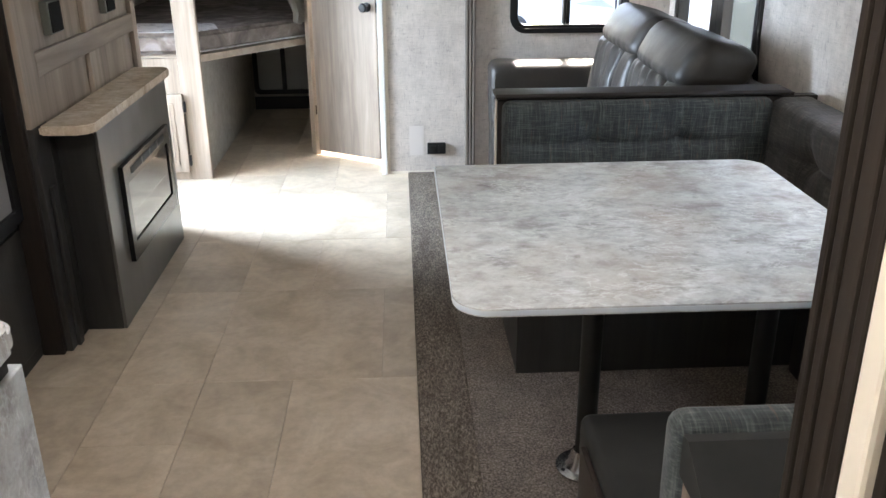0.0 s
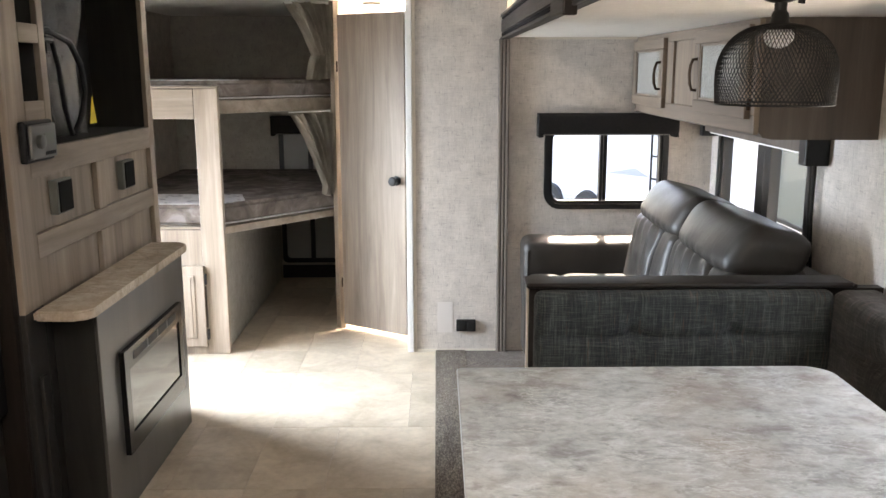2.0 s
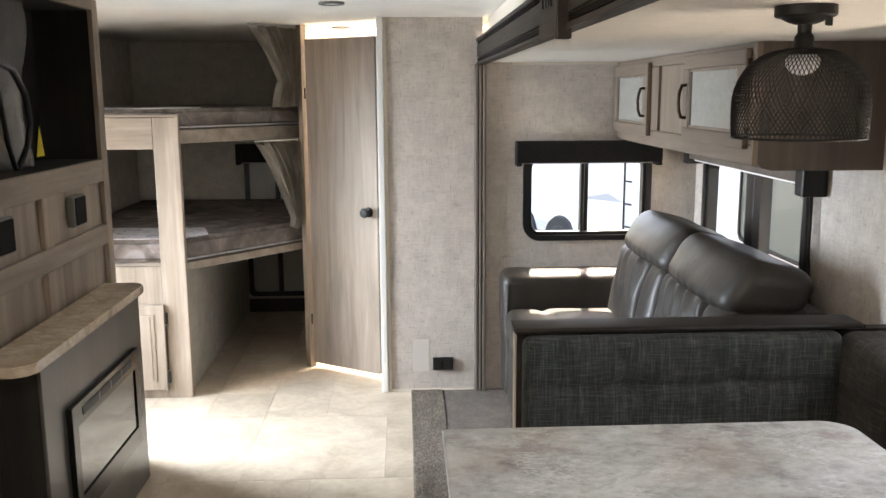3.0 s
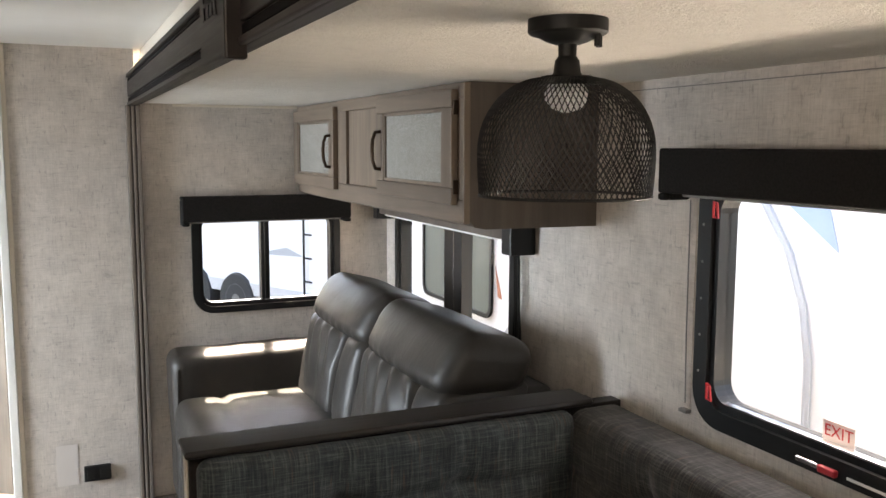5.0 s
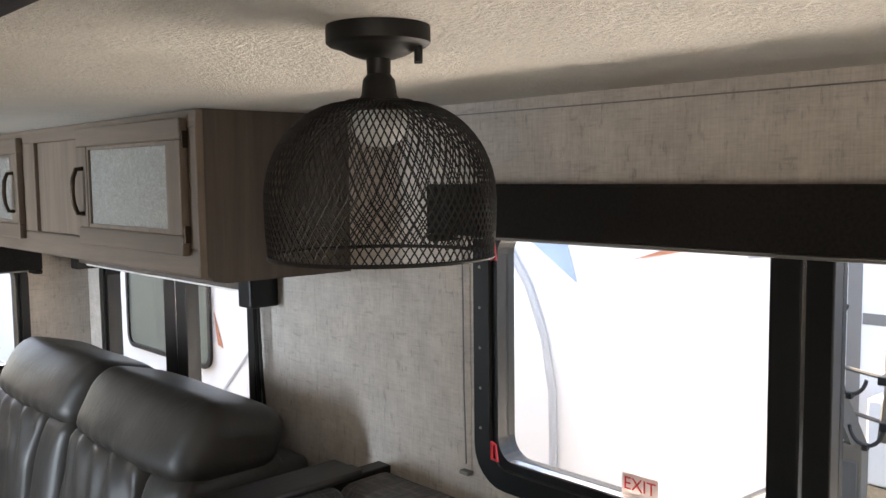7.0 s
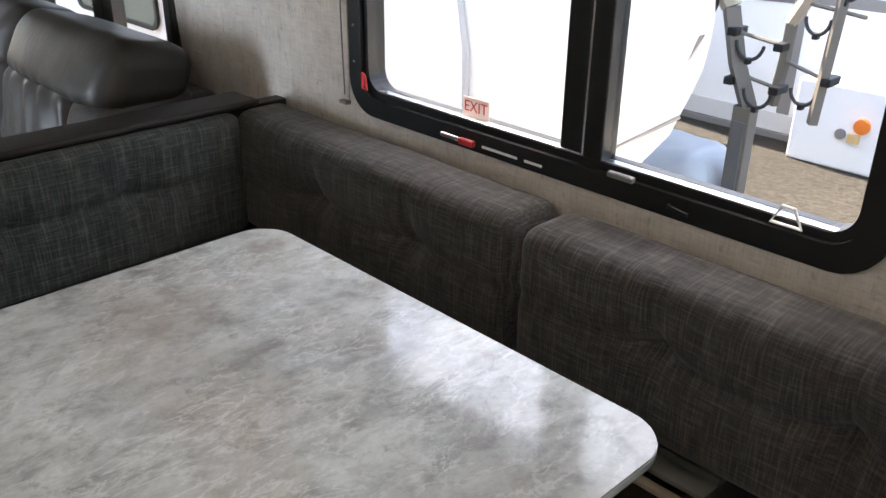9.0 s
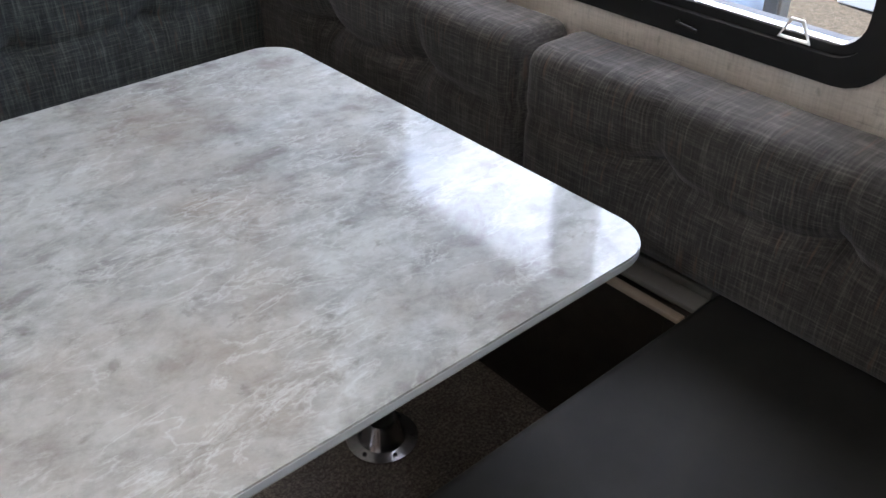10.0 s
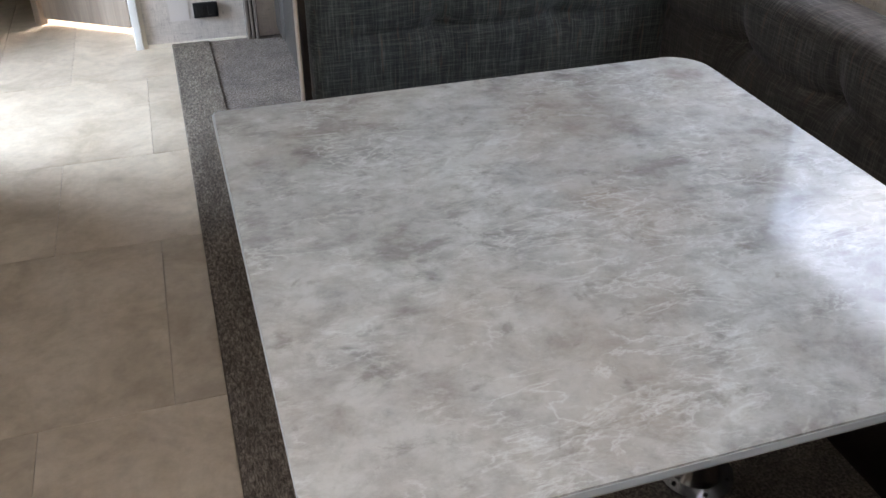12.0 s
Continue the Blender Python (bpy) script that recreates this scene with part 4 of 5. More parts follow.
part("seam_strip", boxed(0.585, 1.0955, 0.02, 0.593, 1.0978, 0.795, 0), CAPRAIL, div2)

# ---------------------------------------------------------------- sofa
sofa = thing("sofa", (1.15, 4.35, 0.008), "grey-brown leather two-seat reclining sofa", "sofa")
part("base", rbox(B(), (0.66, 3.42, 0.03), (1.60, 5.24, 0.36), 0.02, (3, 4, 2)), LEATHER, sofa, "", True)


def sofa_arm(y0, y1):
    def bend(p):
        s = (p.y - (y0 + y1) / 2) / ((y1 - y0) / 2)
        z = p.z
        if z > 0.5:
            z += 0.012 * (1 - s * s) + 0.005 * noise.noise(Vector((p.x * 7, p.y * 7, 1)))
        return Vector((p.x - 0.012 * math.sin(max(0, (p.z - 0.3)) * 5), p.y, z))
    a = part("arm", rbox(B(), (0.645, y0, 0.03), (1.42, y1, 0.685), 0.05, (14, 6, 10), bend), LEATHER, sofa, "", True)
    part("piping", tube(B(), [(0.672, y0 + 0.004, 0.1), (0.655, y0 + 0.002, 0.45), (0.66, y0 + 0.004, 0.64)], 0.004), LEATHER, a)


sofa_arm(5.02, 5.262)
sofa_arm(3.385, 3.56)
for y0, y1 in ((4.300, 5.015), (3.565, 4.295)):
    c = (y0 + y1) / 2

    def seat(p, c=c, h=(y1 - y0) / 2):
        s, d = (p.y - c) / h, (p.x - 0.95) / 0.34
        up = 0.035 * max(0, 1 - s * s) * max(0, 1 - d * d) if p.z > 0.42 else 0
        up -= 0.014 * math.exp(-((p.x - 0.82) ** 2) / 0.0006) if p.z > 0.42 else 0
        return Vector((p.x, p.y, p.z + up + 0.004 * noise.noise(p * 8)))
    part("seat_cushion", rbox(B(), (0.64, y0, 0.362), (1.34, y1, 0.522), 0.05, (18, 16, 4), seat), LEATHER, sofa, "", True)

    # the near edge of each back carries a narrow side pad
    seam = y0 + 0.20

    def lumbar(p, c=c, h=(y1 - y0) / 2, seam=seam):
        s = (p.y - c) / h
        w = (p.z - 0.47) / 0.385
        x = p.x + 0.22 * (p.z - 0.50)
        if p.x < 1.29:
            x -= 0.050 * max(0, 1 - s * s) ** 0.4 * max(0, 4 * w * (1 - w)) ** 0.5 + 0.012 * max(0, w) ** 3
            x += 0.045 * math.exp(-((p.y - seam) ** 2) / 0.00022) + 0.012 * math.exp(-((p.y - seam) ** 2) / 0.003)
            if p.y > seam:
                x += 0.013 * math.sin((p.y - 0.5 * p.z) * 55 + 2 * noise.noise(p * 6)) * max(0, w - 0.35) * min(1, (h * (1 - abs(s))) * 12)
            x += 0.006 * noise.noise(Vector((p.y * 13, p.z * 9, 0)))
        return Vector((x, p.y, p.z + 0.012 * (1 - s * s) * max(0, w)))
    part("lumbar_cushion", rbox(B(), (1.172, y0 + 0.004, 0.47), (1.46, y1 - 0.004, 0.86), 0.04, (4, 70, 16), lumbar), LEATHER, sofa, "gathered leather lower back cushion", True)

    def head(p, c=c, h=(y1 - y0) / 2):
        s = (p.y - c) / h
        w = (p.z - 0.83) / 0.20
        x = p.x + 0.24 * (p.z - 0.775)
        if p.x < 1.33:
            side = max(0, 1 - s ** 6)
            # the lower lip overhangs the lumbar cushion; the face above it is nearly flat
            x -= 0.052 * max(0, 1 - s * s) ** 0.35 * math.exp(-((w - 0.25) / 0.48) ** 2)
            x += 0.004 * side * math.sin(p.y * 74 + 3 * noise.noise(Vector((p.y * 5, p.z * 5, 1)))) * max(0, 1 - 2.2 * w) ** 2
            x += 0.005 * noise.noise(Vector((p.y * 7, p.z * 9, 3)))
        z = p.z - 0.26 * max(0, p.x - 1.29) * max(0, w) - 0.016 * s ** 8 * max(0, w)
        return Vector((x, p.y, z + 0.004 * noise.noise(p * 6)))
    part("headrest", rbox(B(), (1.236, y0 + 0.001, 0.825), (1.50, y1 - 0.001, 1.032), 0.068, (8, 48, 14), head), LEATHER, sofa, "plump leather headrest", True)
part("back_frame", rbox(B(), (1.40, 3.57, 0.362), (1.56, 5.01, 0.845), 0.03, (2, 4, 4), lambda p: Vector((min(p.x + 0.1 * (p.z - 0.36), 1.64), p.y, p.z))), LEATHER, sofa, "", True)

# ---------------------------------------------------------------- entertainment wall and fireplace
ent = thing("entertainment_cabinet", (-1.45, 3.79, 0), "grey oak entertainment wall with an empty television niche", "cabinet")
EX, EY0, EY1 = -1.10, 3.116, 4.465
part("side", boxed(XL + 0.001, EY0, 0, EX - 0.0205, EY0 + 0.02, CEIL - 0.002, 0.002), CHAR, ent, "charcoal wood side")
part("side", boxed(XL + 0.001, EY1 - 0.02, 0, EX - 0.0205, EY1, CEIL - 0.002, 0.002), OAK, ent)
part("lower_back", boxed(EX - 0.035, EY0 + 0.021, 0, EX - 0.022, EY1 - 0.021, 1.33, 0.001), OAK, ent, "recessed grey oak panelling")
part("stile", boxed(EX - 0.02, EY0, 0.836, EX, 3.245, CEIL - 0.002, 0.003), OAK, ent)
part("lower_stile", boxed(EX - 0.02, EY0, 0, EX, 3.245, 0.8355, 0.003), CHAR, ent, "charcoal lower stile")
part("stile", boxed(EX - 0.02, 4.40, 0, EX, EY1, CEIL - 0.002, 0.003), OAK, ent)
part("lower_panel", boxed(EX - 0.02, 3.2455, 0.0, EX, 4.3995, 0.80, 0.003), CHAR, ent, "charcoal panel behind the fireplace")
for z0, z1 in ((1.245, 1.335), (0.985, 1.065), (1.93, CEIL - 0.002)):
    part("rail", boxed(EX - 0.02, 3.2455, z0, EX, 4.3995, z1, 0.003), OAK_Y, ent)
for z0, z1 in ((1.0655, 1.2445), (0.8005, 0.9845)):
    part("stile", boxed(EX - 0.02, 3.775, z0, EX, 3.845, z1, 0.003), OAK, ent)
part("stile", boxed(EX - 0.02, 3.385, 1.3355, EX, 3.43, 1.9295, 0.003), OAK, ent)
for z0, z1 in ((1.665, 1.725), (1.87, 1.9295)):
    part("cubby_rail", boxed(EX - 0.02, 3.2455, z0, EX, 3.3845, z1, 0.003), OAK_Y, ent)
part("cubby_rail", boxed(EX - 0.02, 3.2455, 1.3355, EX, 3.3845, 1.485, 0.003), OAK_Y, ent)
# niche lining: its darkness is painted in with VOID
part("niche_back", boxed(EX - 0.26, EY0 + 0.021, 1.335, EX - 0.245, EY1 - 0.021, 1.93, 0), VOID, ent, "television niche back darkened as unlit")
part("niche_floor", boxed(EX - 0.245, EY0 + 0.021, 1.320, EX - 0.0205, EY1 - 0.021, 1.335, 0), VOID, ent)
part("niche_side", boxed(EX - 0.245, 4.42, 1.3355, EX - 0.0205, 4.4445, 1.93, 0), CHAR, ent, "charcoal niche side")
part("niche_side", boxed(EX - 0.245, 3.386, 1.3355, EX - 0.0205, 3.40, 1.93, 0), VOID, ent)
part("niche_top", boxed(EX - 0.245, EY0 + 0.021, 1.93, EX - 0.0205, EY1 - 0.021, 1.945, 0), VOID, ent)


def speaker(y0, z0):
    s = thing("wall_speaker", (EX, y0 + 0.055, z0 + 0.07), "small square dark wall speaker with a pale rim", "speaker", "wall speakers")
    part("housing", boxed(EX - 0.0215, y0 + 0.002, z0 + 0.005, EX + 0.007, y0 + 0.128, z0 + 0.120, 0.004), GREENGREY, s)
    part("grille", boxed(EX + 0.0072, y0 + 0.012, z0 + 0.011, EX + 0.012, y0 + 0.118, z0 + 0.114, 0.003), SPEAKER, s, "charcoal grille")


speaker(3.40, 1.10)
speaker(4.03, 1.10)

stereo = thing("stereo_unit", (EX, 3.28, 1.36), "small silver and black control stereo on the cabinet", "stereo")
part("body", boxed(EX + 0.0005, 3.178, 1.298, EX + 0.022, 3.378, 1.427, 0.006), BLACK, stereo)
part("face", boxed(EX + 0.0222, 3.192, 1.308, EX + 0.036, 3.372, 1.416, 0.008), SILVER, stereo, "silver face plate")
part("knob", lathe(B(), [(0.022, 0.0), (0.022, 0.014), (0.018, 0.016)], (EX + 0.036, 3.242, 1.362), 22, "x"), SILVER, stereo, "", True)
part("screen", boxed(EX + 0.0362, 3.28, 1.35, EX + 0.038, 3.348, 1.388, 0.001), GREENGREY, stereo, "pale grey display")
for i in range(6):
    part("button", boxed(EX + 0.0362, 3.28 + i * 0.0125, 1.318, EX + 0.039, 3.289 + i * 0.0125, 1.329, 0.001), BLACK, stereo)
solo("clear_film", rbox(B(), (EX - 0.15, 3.44, 1.338), (EX - 0.147, 4.02, 1.92), 0, (1, 34, 24), lambda p: Vector((p.x + 0.045 * noise.noise(Vector((p.y * 5, p.z * 3, 0.4))) + 0.02 * math.sin(p.y * 30 + p.z * 4), p.y, p.z))),
     FILM, "crumpled clear plastic film hanging in the niche", "plastic film", smooth=True)
cab = thing("tv_cables", (EX - 0.1, 3.8, 1.336), "bundle of black television cables in the niche", "cable")
part("cable", tube(B(), [(EX - 0.08, 3.45, 1.70), (EX - 0.05, 3.56, 1.715), (EX - 0.04, 3.72, 1.68), (EX - 0.05, 3.83, 1.60), (EX - 0.06, 3.88, 1.50), (EX - 0.07, 3.86, 1.42), (EX - 0.09, 3.82, 1.345)], 0.011, 8), BLACK, cab, "", True)
part("cable", tube(B(), [(EX - 0.08, 3.45, 1.69), (EX - 0.06, 3.62, 1.68), (EX - 0.07, 3.68, 1.60), (EX - 0.08, 3.73, 1.45), (EX - 0.09, 3.80, 1.345)], 0.009, 8), BLACK, cab, "", True)
part("connector", boxed(EX - 0.10, 3.60, 1.64, EX - 0.07, 3.66, 1.70, 0.004), BLACK, cab)
solo("cable_tag", prism(B(), [(4.05, 1.37), (4.12, 1.37), (4.09, 1.48)], EX - 0.12, EX - 0.118, "x"), YELLOW, "small yellow paper warning tag", "tag")

fp = thing("fireplace_cabinet", (-1.02, 3.78, 0), "smoked wood fireplace cabinet with a stone-look mantel", "fireplace")
FX, FY0, FY1 = -0.952, 3.292, 4.268
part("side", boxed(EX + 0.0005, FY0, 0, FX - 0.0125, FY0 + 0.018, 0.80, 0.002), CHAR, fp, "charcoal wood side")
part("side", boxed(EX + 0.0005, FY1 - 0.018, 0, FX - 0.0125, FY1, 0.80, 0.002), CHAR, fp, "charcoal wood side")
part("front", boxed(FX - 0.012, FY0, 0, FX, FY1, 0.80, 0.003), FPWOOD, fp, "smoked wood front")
part("side_strip", boxed(EX + 0.0005, FY0 - 0.13, 0, EX + 0.014, FY0 - 0.09, 0.62, 0.003), CHAR, fp)
bm = B()
prism(bm, rounded(EX + 0.001, 3.165, -0.925, 4.30, 0.05, 8, "bc"), 0.802, 0.835)
bmesh.ops.bevel(bm, geom=[e for e in bm.edges if abs(e.verts[0].co.z - e.verts[1].co.z) < 1e-6], offset=0.006, segments=2, affect='EDGES')
part("mantel", bm, MANTEL, fp, "tan stone-look laminate mantel shelf")
ins = thing("electric_fireplace", (FX + 0.01, 3.79, 0.25), "black glass electric fireplace insert", "fireplace")
IY0, IY1, IZ0, IZ1 = 3.452, 4.150, 0.215, 0.602
part("frame", ring(B(), rounded(IY0, IZ0, IY1, IZ1, 0), rounded(IY0 + 0.045, IZ0 + 0.07, IY1 - 0.045, IZ1 - 0.075, 0), FX + 0.0005, FX + 0.02, "x"), FIREFRAME, ins, "glossy black frame")
part("glass", boxed(FX + 0.004, IY0 + 0.0455, IZ0 + 0.0705, FX + 0.014, IY1 - 0.0455, IZ1 - 0.0755, 0), FIREGLASS, ins, "dark reflective glass")
part("vent", boxed(FX + 0.0202, IY0 + 0.09, IZ1 - 0.052, FX + 0.022, IY1 - 0.09, IZ1 - 0.022, 0.001), BLACK, ins, "black air slot")
for i in range(3):
    part("vent_divider", boxed(FX + 0.0221, IY0 + 0.24 + 0.12 * i, IZ1 - 0.052, FX + 0.024, IY0 + 0.246 + 0.12 * i, IZ1 - 0.022, 0), SILVER, ins)
part("switch", boxed(FX + 0.0005, 4.19, 0.29, FX + 0.006, 4.205, 0.325, 0.002), BLACK, ins)

# ---------------------------------------------------------------- refrigerator and kitchen corner
fr = thing("refrigerator", (-1.48, 2.72, 0), "dark refrigerator with a black-framed grey door", "refrigerator")
part("body", boxed(XL + 0.001, 2.30, 0, -1.20, 3.112, CEIL - 0.002, 0.004), CHAR, fr)
part("lower_panel", boxed(-1.1995, 2.34, 0.06, -1.188, 3.075, 0.50, 0.003), CHAR, fr, "charcoal lower panel")
part("door_frame", ring(B(), rounded(2.34, 0.53, 3.085, 1.93, 0.01), rounded(2.385, 0.575, 3.04, 1.885, 0.01), -1.1995, -1.170, "x"), BLACK, fr, "black door frame")
part("door_panel", boxed(-1.1995, 2.386, 0.576, -1.182, 3.039, 1.884, 0.002), GREY, fr, "dull grey steel door panel")
part("corner_post", boxed(-1.1995, 3.0885, 0, -1.122, 3.1155, CEIL - 0.002, 0.004), JAMB, fr, "dark wood corner post")
kit = thing("kitchen_counter", (-1.1, 1.1, 0), "kitchen counter with a pale marble laminate top", "counter")
part("base", boxed(XL + 0.001, 0.55, 0, -0.575, 1.53, 0.855, 0.004), CAB, kit, "taupe wood base cabinet")
bm = B()
prism(bm, rounded(XL + 0.001, 0.52, -0.515, 1.56, 0.06, 8, "bc"), 0.857, 0.90)
bmesh.ops.bevel(bm, geom=[e for e in bm.edges if abs(e.verts[0].co.z - e.verts[1].co.z) < 1e-6], offset=0.008, segments=3, affect='EDGES')
part("worktop", bm, MARBLE, kit, "pale marble laminate worktop")
part("drop_leaf", boxed(-0.573, 0.70, 0.33, -0.545, 1.592, 0.79, 0.004), MARBLE, kit, "folded-down marble laminate leaf")
part("hinge_rail", boxed(-0.574, 0.70, 0.7905, -0.555, 1.56, 0.856, 0.002), BLACK, kit)

# ---------------------------------------------------------------- bunks
bk = thing("bunk_bed", (-1.2, 6.2, 0), "grey oak bunk frame with two angled bunks", "bunk bed")
outline = [(XL + 0.002, 5.285), (-1.005, 5.285), (-0.447, 5.93), (-0.447, YF - 0.003), (XL + 0.002, YF - 0.003)]
part("post", boxed(-1.130, 5.245, 0, -1.0, 5.2845, 1.485, 0.005), OAK, bk)
part("top_rail", boxed(XL + 0.002, 5.247, 1.322, -1.1305, 5.2845, 1.483, 0.004), OAK_X, bk)
part("lower_panel", boxed(XL + 0.002, 5.249, 0, -1.1305, 5.2845, 0.715, 0.003), OAK, bk)
part("cap", boxed(XL + 0.002, 5.240, 1.4855, -0.995, 5.288, 1.497, 0.003), OAK_X, bk)
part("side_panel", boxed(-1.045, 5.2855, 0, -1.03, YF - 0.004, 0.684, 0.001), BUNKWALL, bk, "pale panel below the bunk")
d = part("cabinet_door", boxed(-1.40, 5.222, 0.05, -1.122, 5.2485, 0.515, 0.004), OAK, bk, "small oak access door")
part("door_panel", boxed(-1.36, 5.217, 0.10, -1.175, 5.2225, 0.465, 0.004), OAK, d)
part("bead", boxed(-1.21, 5.214, 0.11, -1.195, 5.2175, 0.455, 0.001), OAK, d)
for z in (0.12, 0.44):
    part("hinge", boxed(-1.1215, 5.224, z - 0.03, -1.110, 5.2445, z + 0.03, 0.002), BLACK, d)
part("edge_strip", boxed(-1.1215, 5.226, 0.16, -1.116, 5.2445, 0.40, 0.001), BRONZE, d)


def bunk_board(z0, z1):
    b = prism(B(), outline, z0, z1)
    return part("bunk_board", b, OAK_X, bk)


bunk_board(1.348, 1.418)
bunk_board(0.686, 0.726)


def mattress(z0, z1, label):
    m = thing("mattress", (-1.2, 6.2, z0), label, "mattress", "bunk mattresses")
    pts = [(XL + 0.01, 5.31), (-1.02, 5.31), (-0.46, 5.955), (-0.46, YF - 0.01), (XL + 0.01, YF - 0.01)]
    bm = prism(B(), pts, z0 + 0.001, z1)
    bmesh.ops.bevel(bm, geom=list(bm.edges), offset=0.022, segments=3, affect='EDGES')
    part("cover", bm, MATTRESS, m, "", True)
    part("label_panel", prism(B(), [(XL + 0.03, 5.335), (-1.05, 5.335), (-0.93, 5.48), (-1.0, 5.72), (XL + 0.03, 5.75)], z1 + 0.0005, z1 + 0.004), PILLOWTOP, m, "pale printed cloth panel")
    part("piping", tube(B(), [(-1.03, 5.307, z0 + 0.012), (-0.46, 5.949, z0 + 0.012)], 0.005), PILLOWTOP, m, "pale piping")
    return m


mattress(1.4185, 1.525, "brown upper bunk mattress with a pale printed end")
mattress(0.7265, 0.845, "brown lower bunk mattress with a pale printed end")


def curtain(z_top, z_tie, z_bot, reach, waist, tail, label):
    """A gathered curtain that hangs from a rail beside the door jamb and is drawn in at a tie."""
    j, p = Vector((-0.462, 5.765)), Vector((-1.0, 5.27))
    way = (p - j).normalized()
    side = Vector((way.y, -way.x))
    bm = B()
    nu, nv = 150, 40
    tie = (z_top - z_tie) / (z_top - z_bot)
    rows = []
    for a in range(nv + 1):
        v = a / nv
        z = z_top + (z_bot - z_top) * v
        w = reach + (waist - reach) * (v / tie) ** 0.8 if v < tie else waist + (tail - waist) * min(1, (v - tie) / (1 - tie)) ** 0.6
        row = []
        for b in range(nu + 1):
            u = b / nu
            deep = 0.042 * (0.45 + 0.55 * min(1, w / 0.16))
            wave = math.sin(u * 38 + 2.5 * v + 1.1 * math.sin(u * 11 + v))
            fold = deep * math.copysign(abs(wave) ** 0.7, wave) + 0.010 * math.sin(u * 83 + 7 * v)
            q = j + way * (w * u + 0.004 * math.sin(u * 57)) - side * fold
            row.append(bm.verts.new((q.x, q.y, z + 0.02 * noise.noise(Vector((u * 7, v * 3, z_top))))))
        rows.append(row)
    for r0, r1 in zip(rows, rows[1:]):
        for b in range(nu):
            bm.faces.new((r0[b], r0[b + 1], r1[b + 1], r1[b]))
    bmesh.ops.solidify(bm, geom=list(bm.faces), thickness=0.002)
    c = thing("curtain", (j.x, j.y, z_bot), label, "curtain", "bunk curtains")
    part("cloth", bm, CURTAIN, c, "", True)
    e = j + way * (reach + 0.02)
    part("rail", tube(B(), [(j.x, j.y, z_top + 0.012), (e.x, e.y, z_top + 0.012)], 0.004), WHITE_TRIM, c, "thin white curtain rail")


curtain(1.955, 1.66, 1.532, 0.28, 0.10, 0.15, "beige curtain gathered beside the upper bunk")
curtain(1.330, 0.90, 0.848, 0.27, 0.05, 0.06, "beige curtain gathered beside the lower bunk")

hatch = thing("rear_hatch", (-0.72, YF - 0.02, 0.12), "tall grey rear hatch panel in a black frame", "hatch", "", "structure")
part("frame", ring(B(), rounded(-1.02, 0.115, -0.46, 1.17, 0.04), rounded(-0.985, 0.15, -0.48, 1.135, 0.03), YF - 0.03, YF - 0.001, "y"), BLACK, hatch)
part("panel", boxed(-0.99, YF - 0.012, 0.14, -0.475, YF - 0.0015, 1.14, 0), mat("grey_hatch_panel", (0.36, 0.36, 0.35), 0.6), hatch)
part("centre_bar", boxed(-0.80, YF - 0.035, 0.15, -0.765, YF - 0.0125, 1.13, 0.003), BLACK, hatch)
part("floor_track", boxed(-1.02, YF - 0.05, 0.0, -0.455, YF - 0.031, 0.10, 0.003), BLACK, hatch)
valance("valance", "y", YF, -1.07, -0.455, 1.115, 1.245, 0.08, VALANCE, "black valance over the rear hatch")

# ---------------------------------------------------------------- bathroom door
door = thing("door_1", (-0.205, 5.595, 0), "pale grey oak bathroom door with a dark knob", "door", "", "structure")
A, C = Vector((-0.398, 5.738, 0)), Vector((0.004, 5.478, 0))
run = (C - A)
ang = math.degrees(math.atan2(run.y, run.x))
L = run.length
DOORWOOD = wood("bath_door_oak", (0.39, 0.315, 0.25), (0.23, 0.18, 0.142), "z")
slab = boxed(0.004, -0.016, 0.035, L - 0.004, 0.016, 1.895, 0.003)
slab.transform(pose(A.x, A.y, 0, 0, 0, ang))
panel = part("door_panel", slab, DOORWOOD, door)
bm = lathe(B(), [(0.028, -0.017), (0.028, -0.022), (0.012, -0.024), (0.011, -0.045), (0.024, -0.05), (0.027, -0.062), (0.022, -0.072), (0.006, -0.075)], (L - 0.06, 0, 0.955), 24, "y")
bm.transform(pose(A.x, A.y, 0, 0, 0, ang))
part("knob", bm, BLACKMETAL, panel, "dark round door knob", True)
bm = boxed(L - 0.008, -0.012, 0.925, L + 0.001, 0.012, 0.985, 0.001)
bm.transform(pose(A.x, A.y, 0, 0, 0, ang))
part("latch_plate", bm, BLACK, panel)
for z in (0.30, 1.60):
    bm = boxed(-0.006, -0.020, z - 0.03, 0.004, -0.0165, z + 0.03, 0.001)
    bm.transform(pose(A.x, A.y, 0, 0, 0, ang))
    part("hinge", bm, BRONZE, panel)

# outlet and access plate on the wall
ou = thing("wall_outlet", (0.337, 5.26, 0.16), "black double wall outlet low on the wall", "outlet")
part("plate", boxed(0.283, 5.2545, 0.124, 0.392, 5.2695, 0.193, 0.004), BLACK, ou)
for x in (0.312, 0.363):
    part("socket", boxed(x - 0.017, 5.2505, 0.138, x + 0.017, 5.2548, 0.179, 0.004), BLACKMETAL, ou)
solo("access_plate", boxed(0.176, 5.2685, 0.115, 0.263, 5.2695, 0.295, 0.0005), mat("pale_notice_paper", (0.62, 0.57, 0.53), 0.7), "pale paper notice stuck low on the wall", "notice")


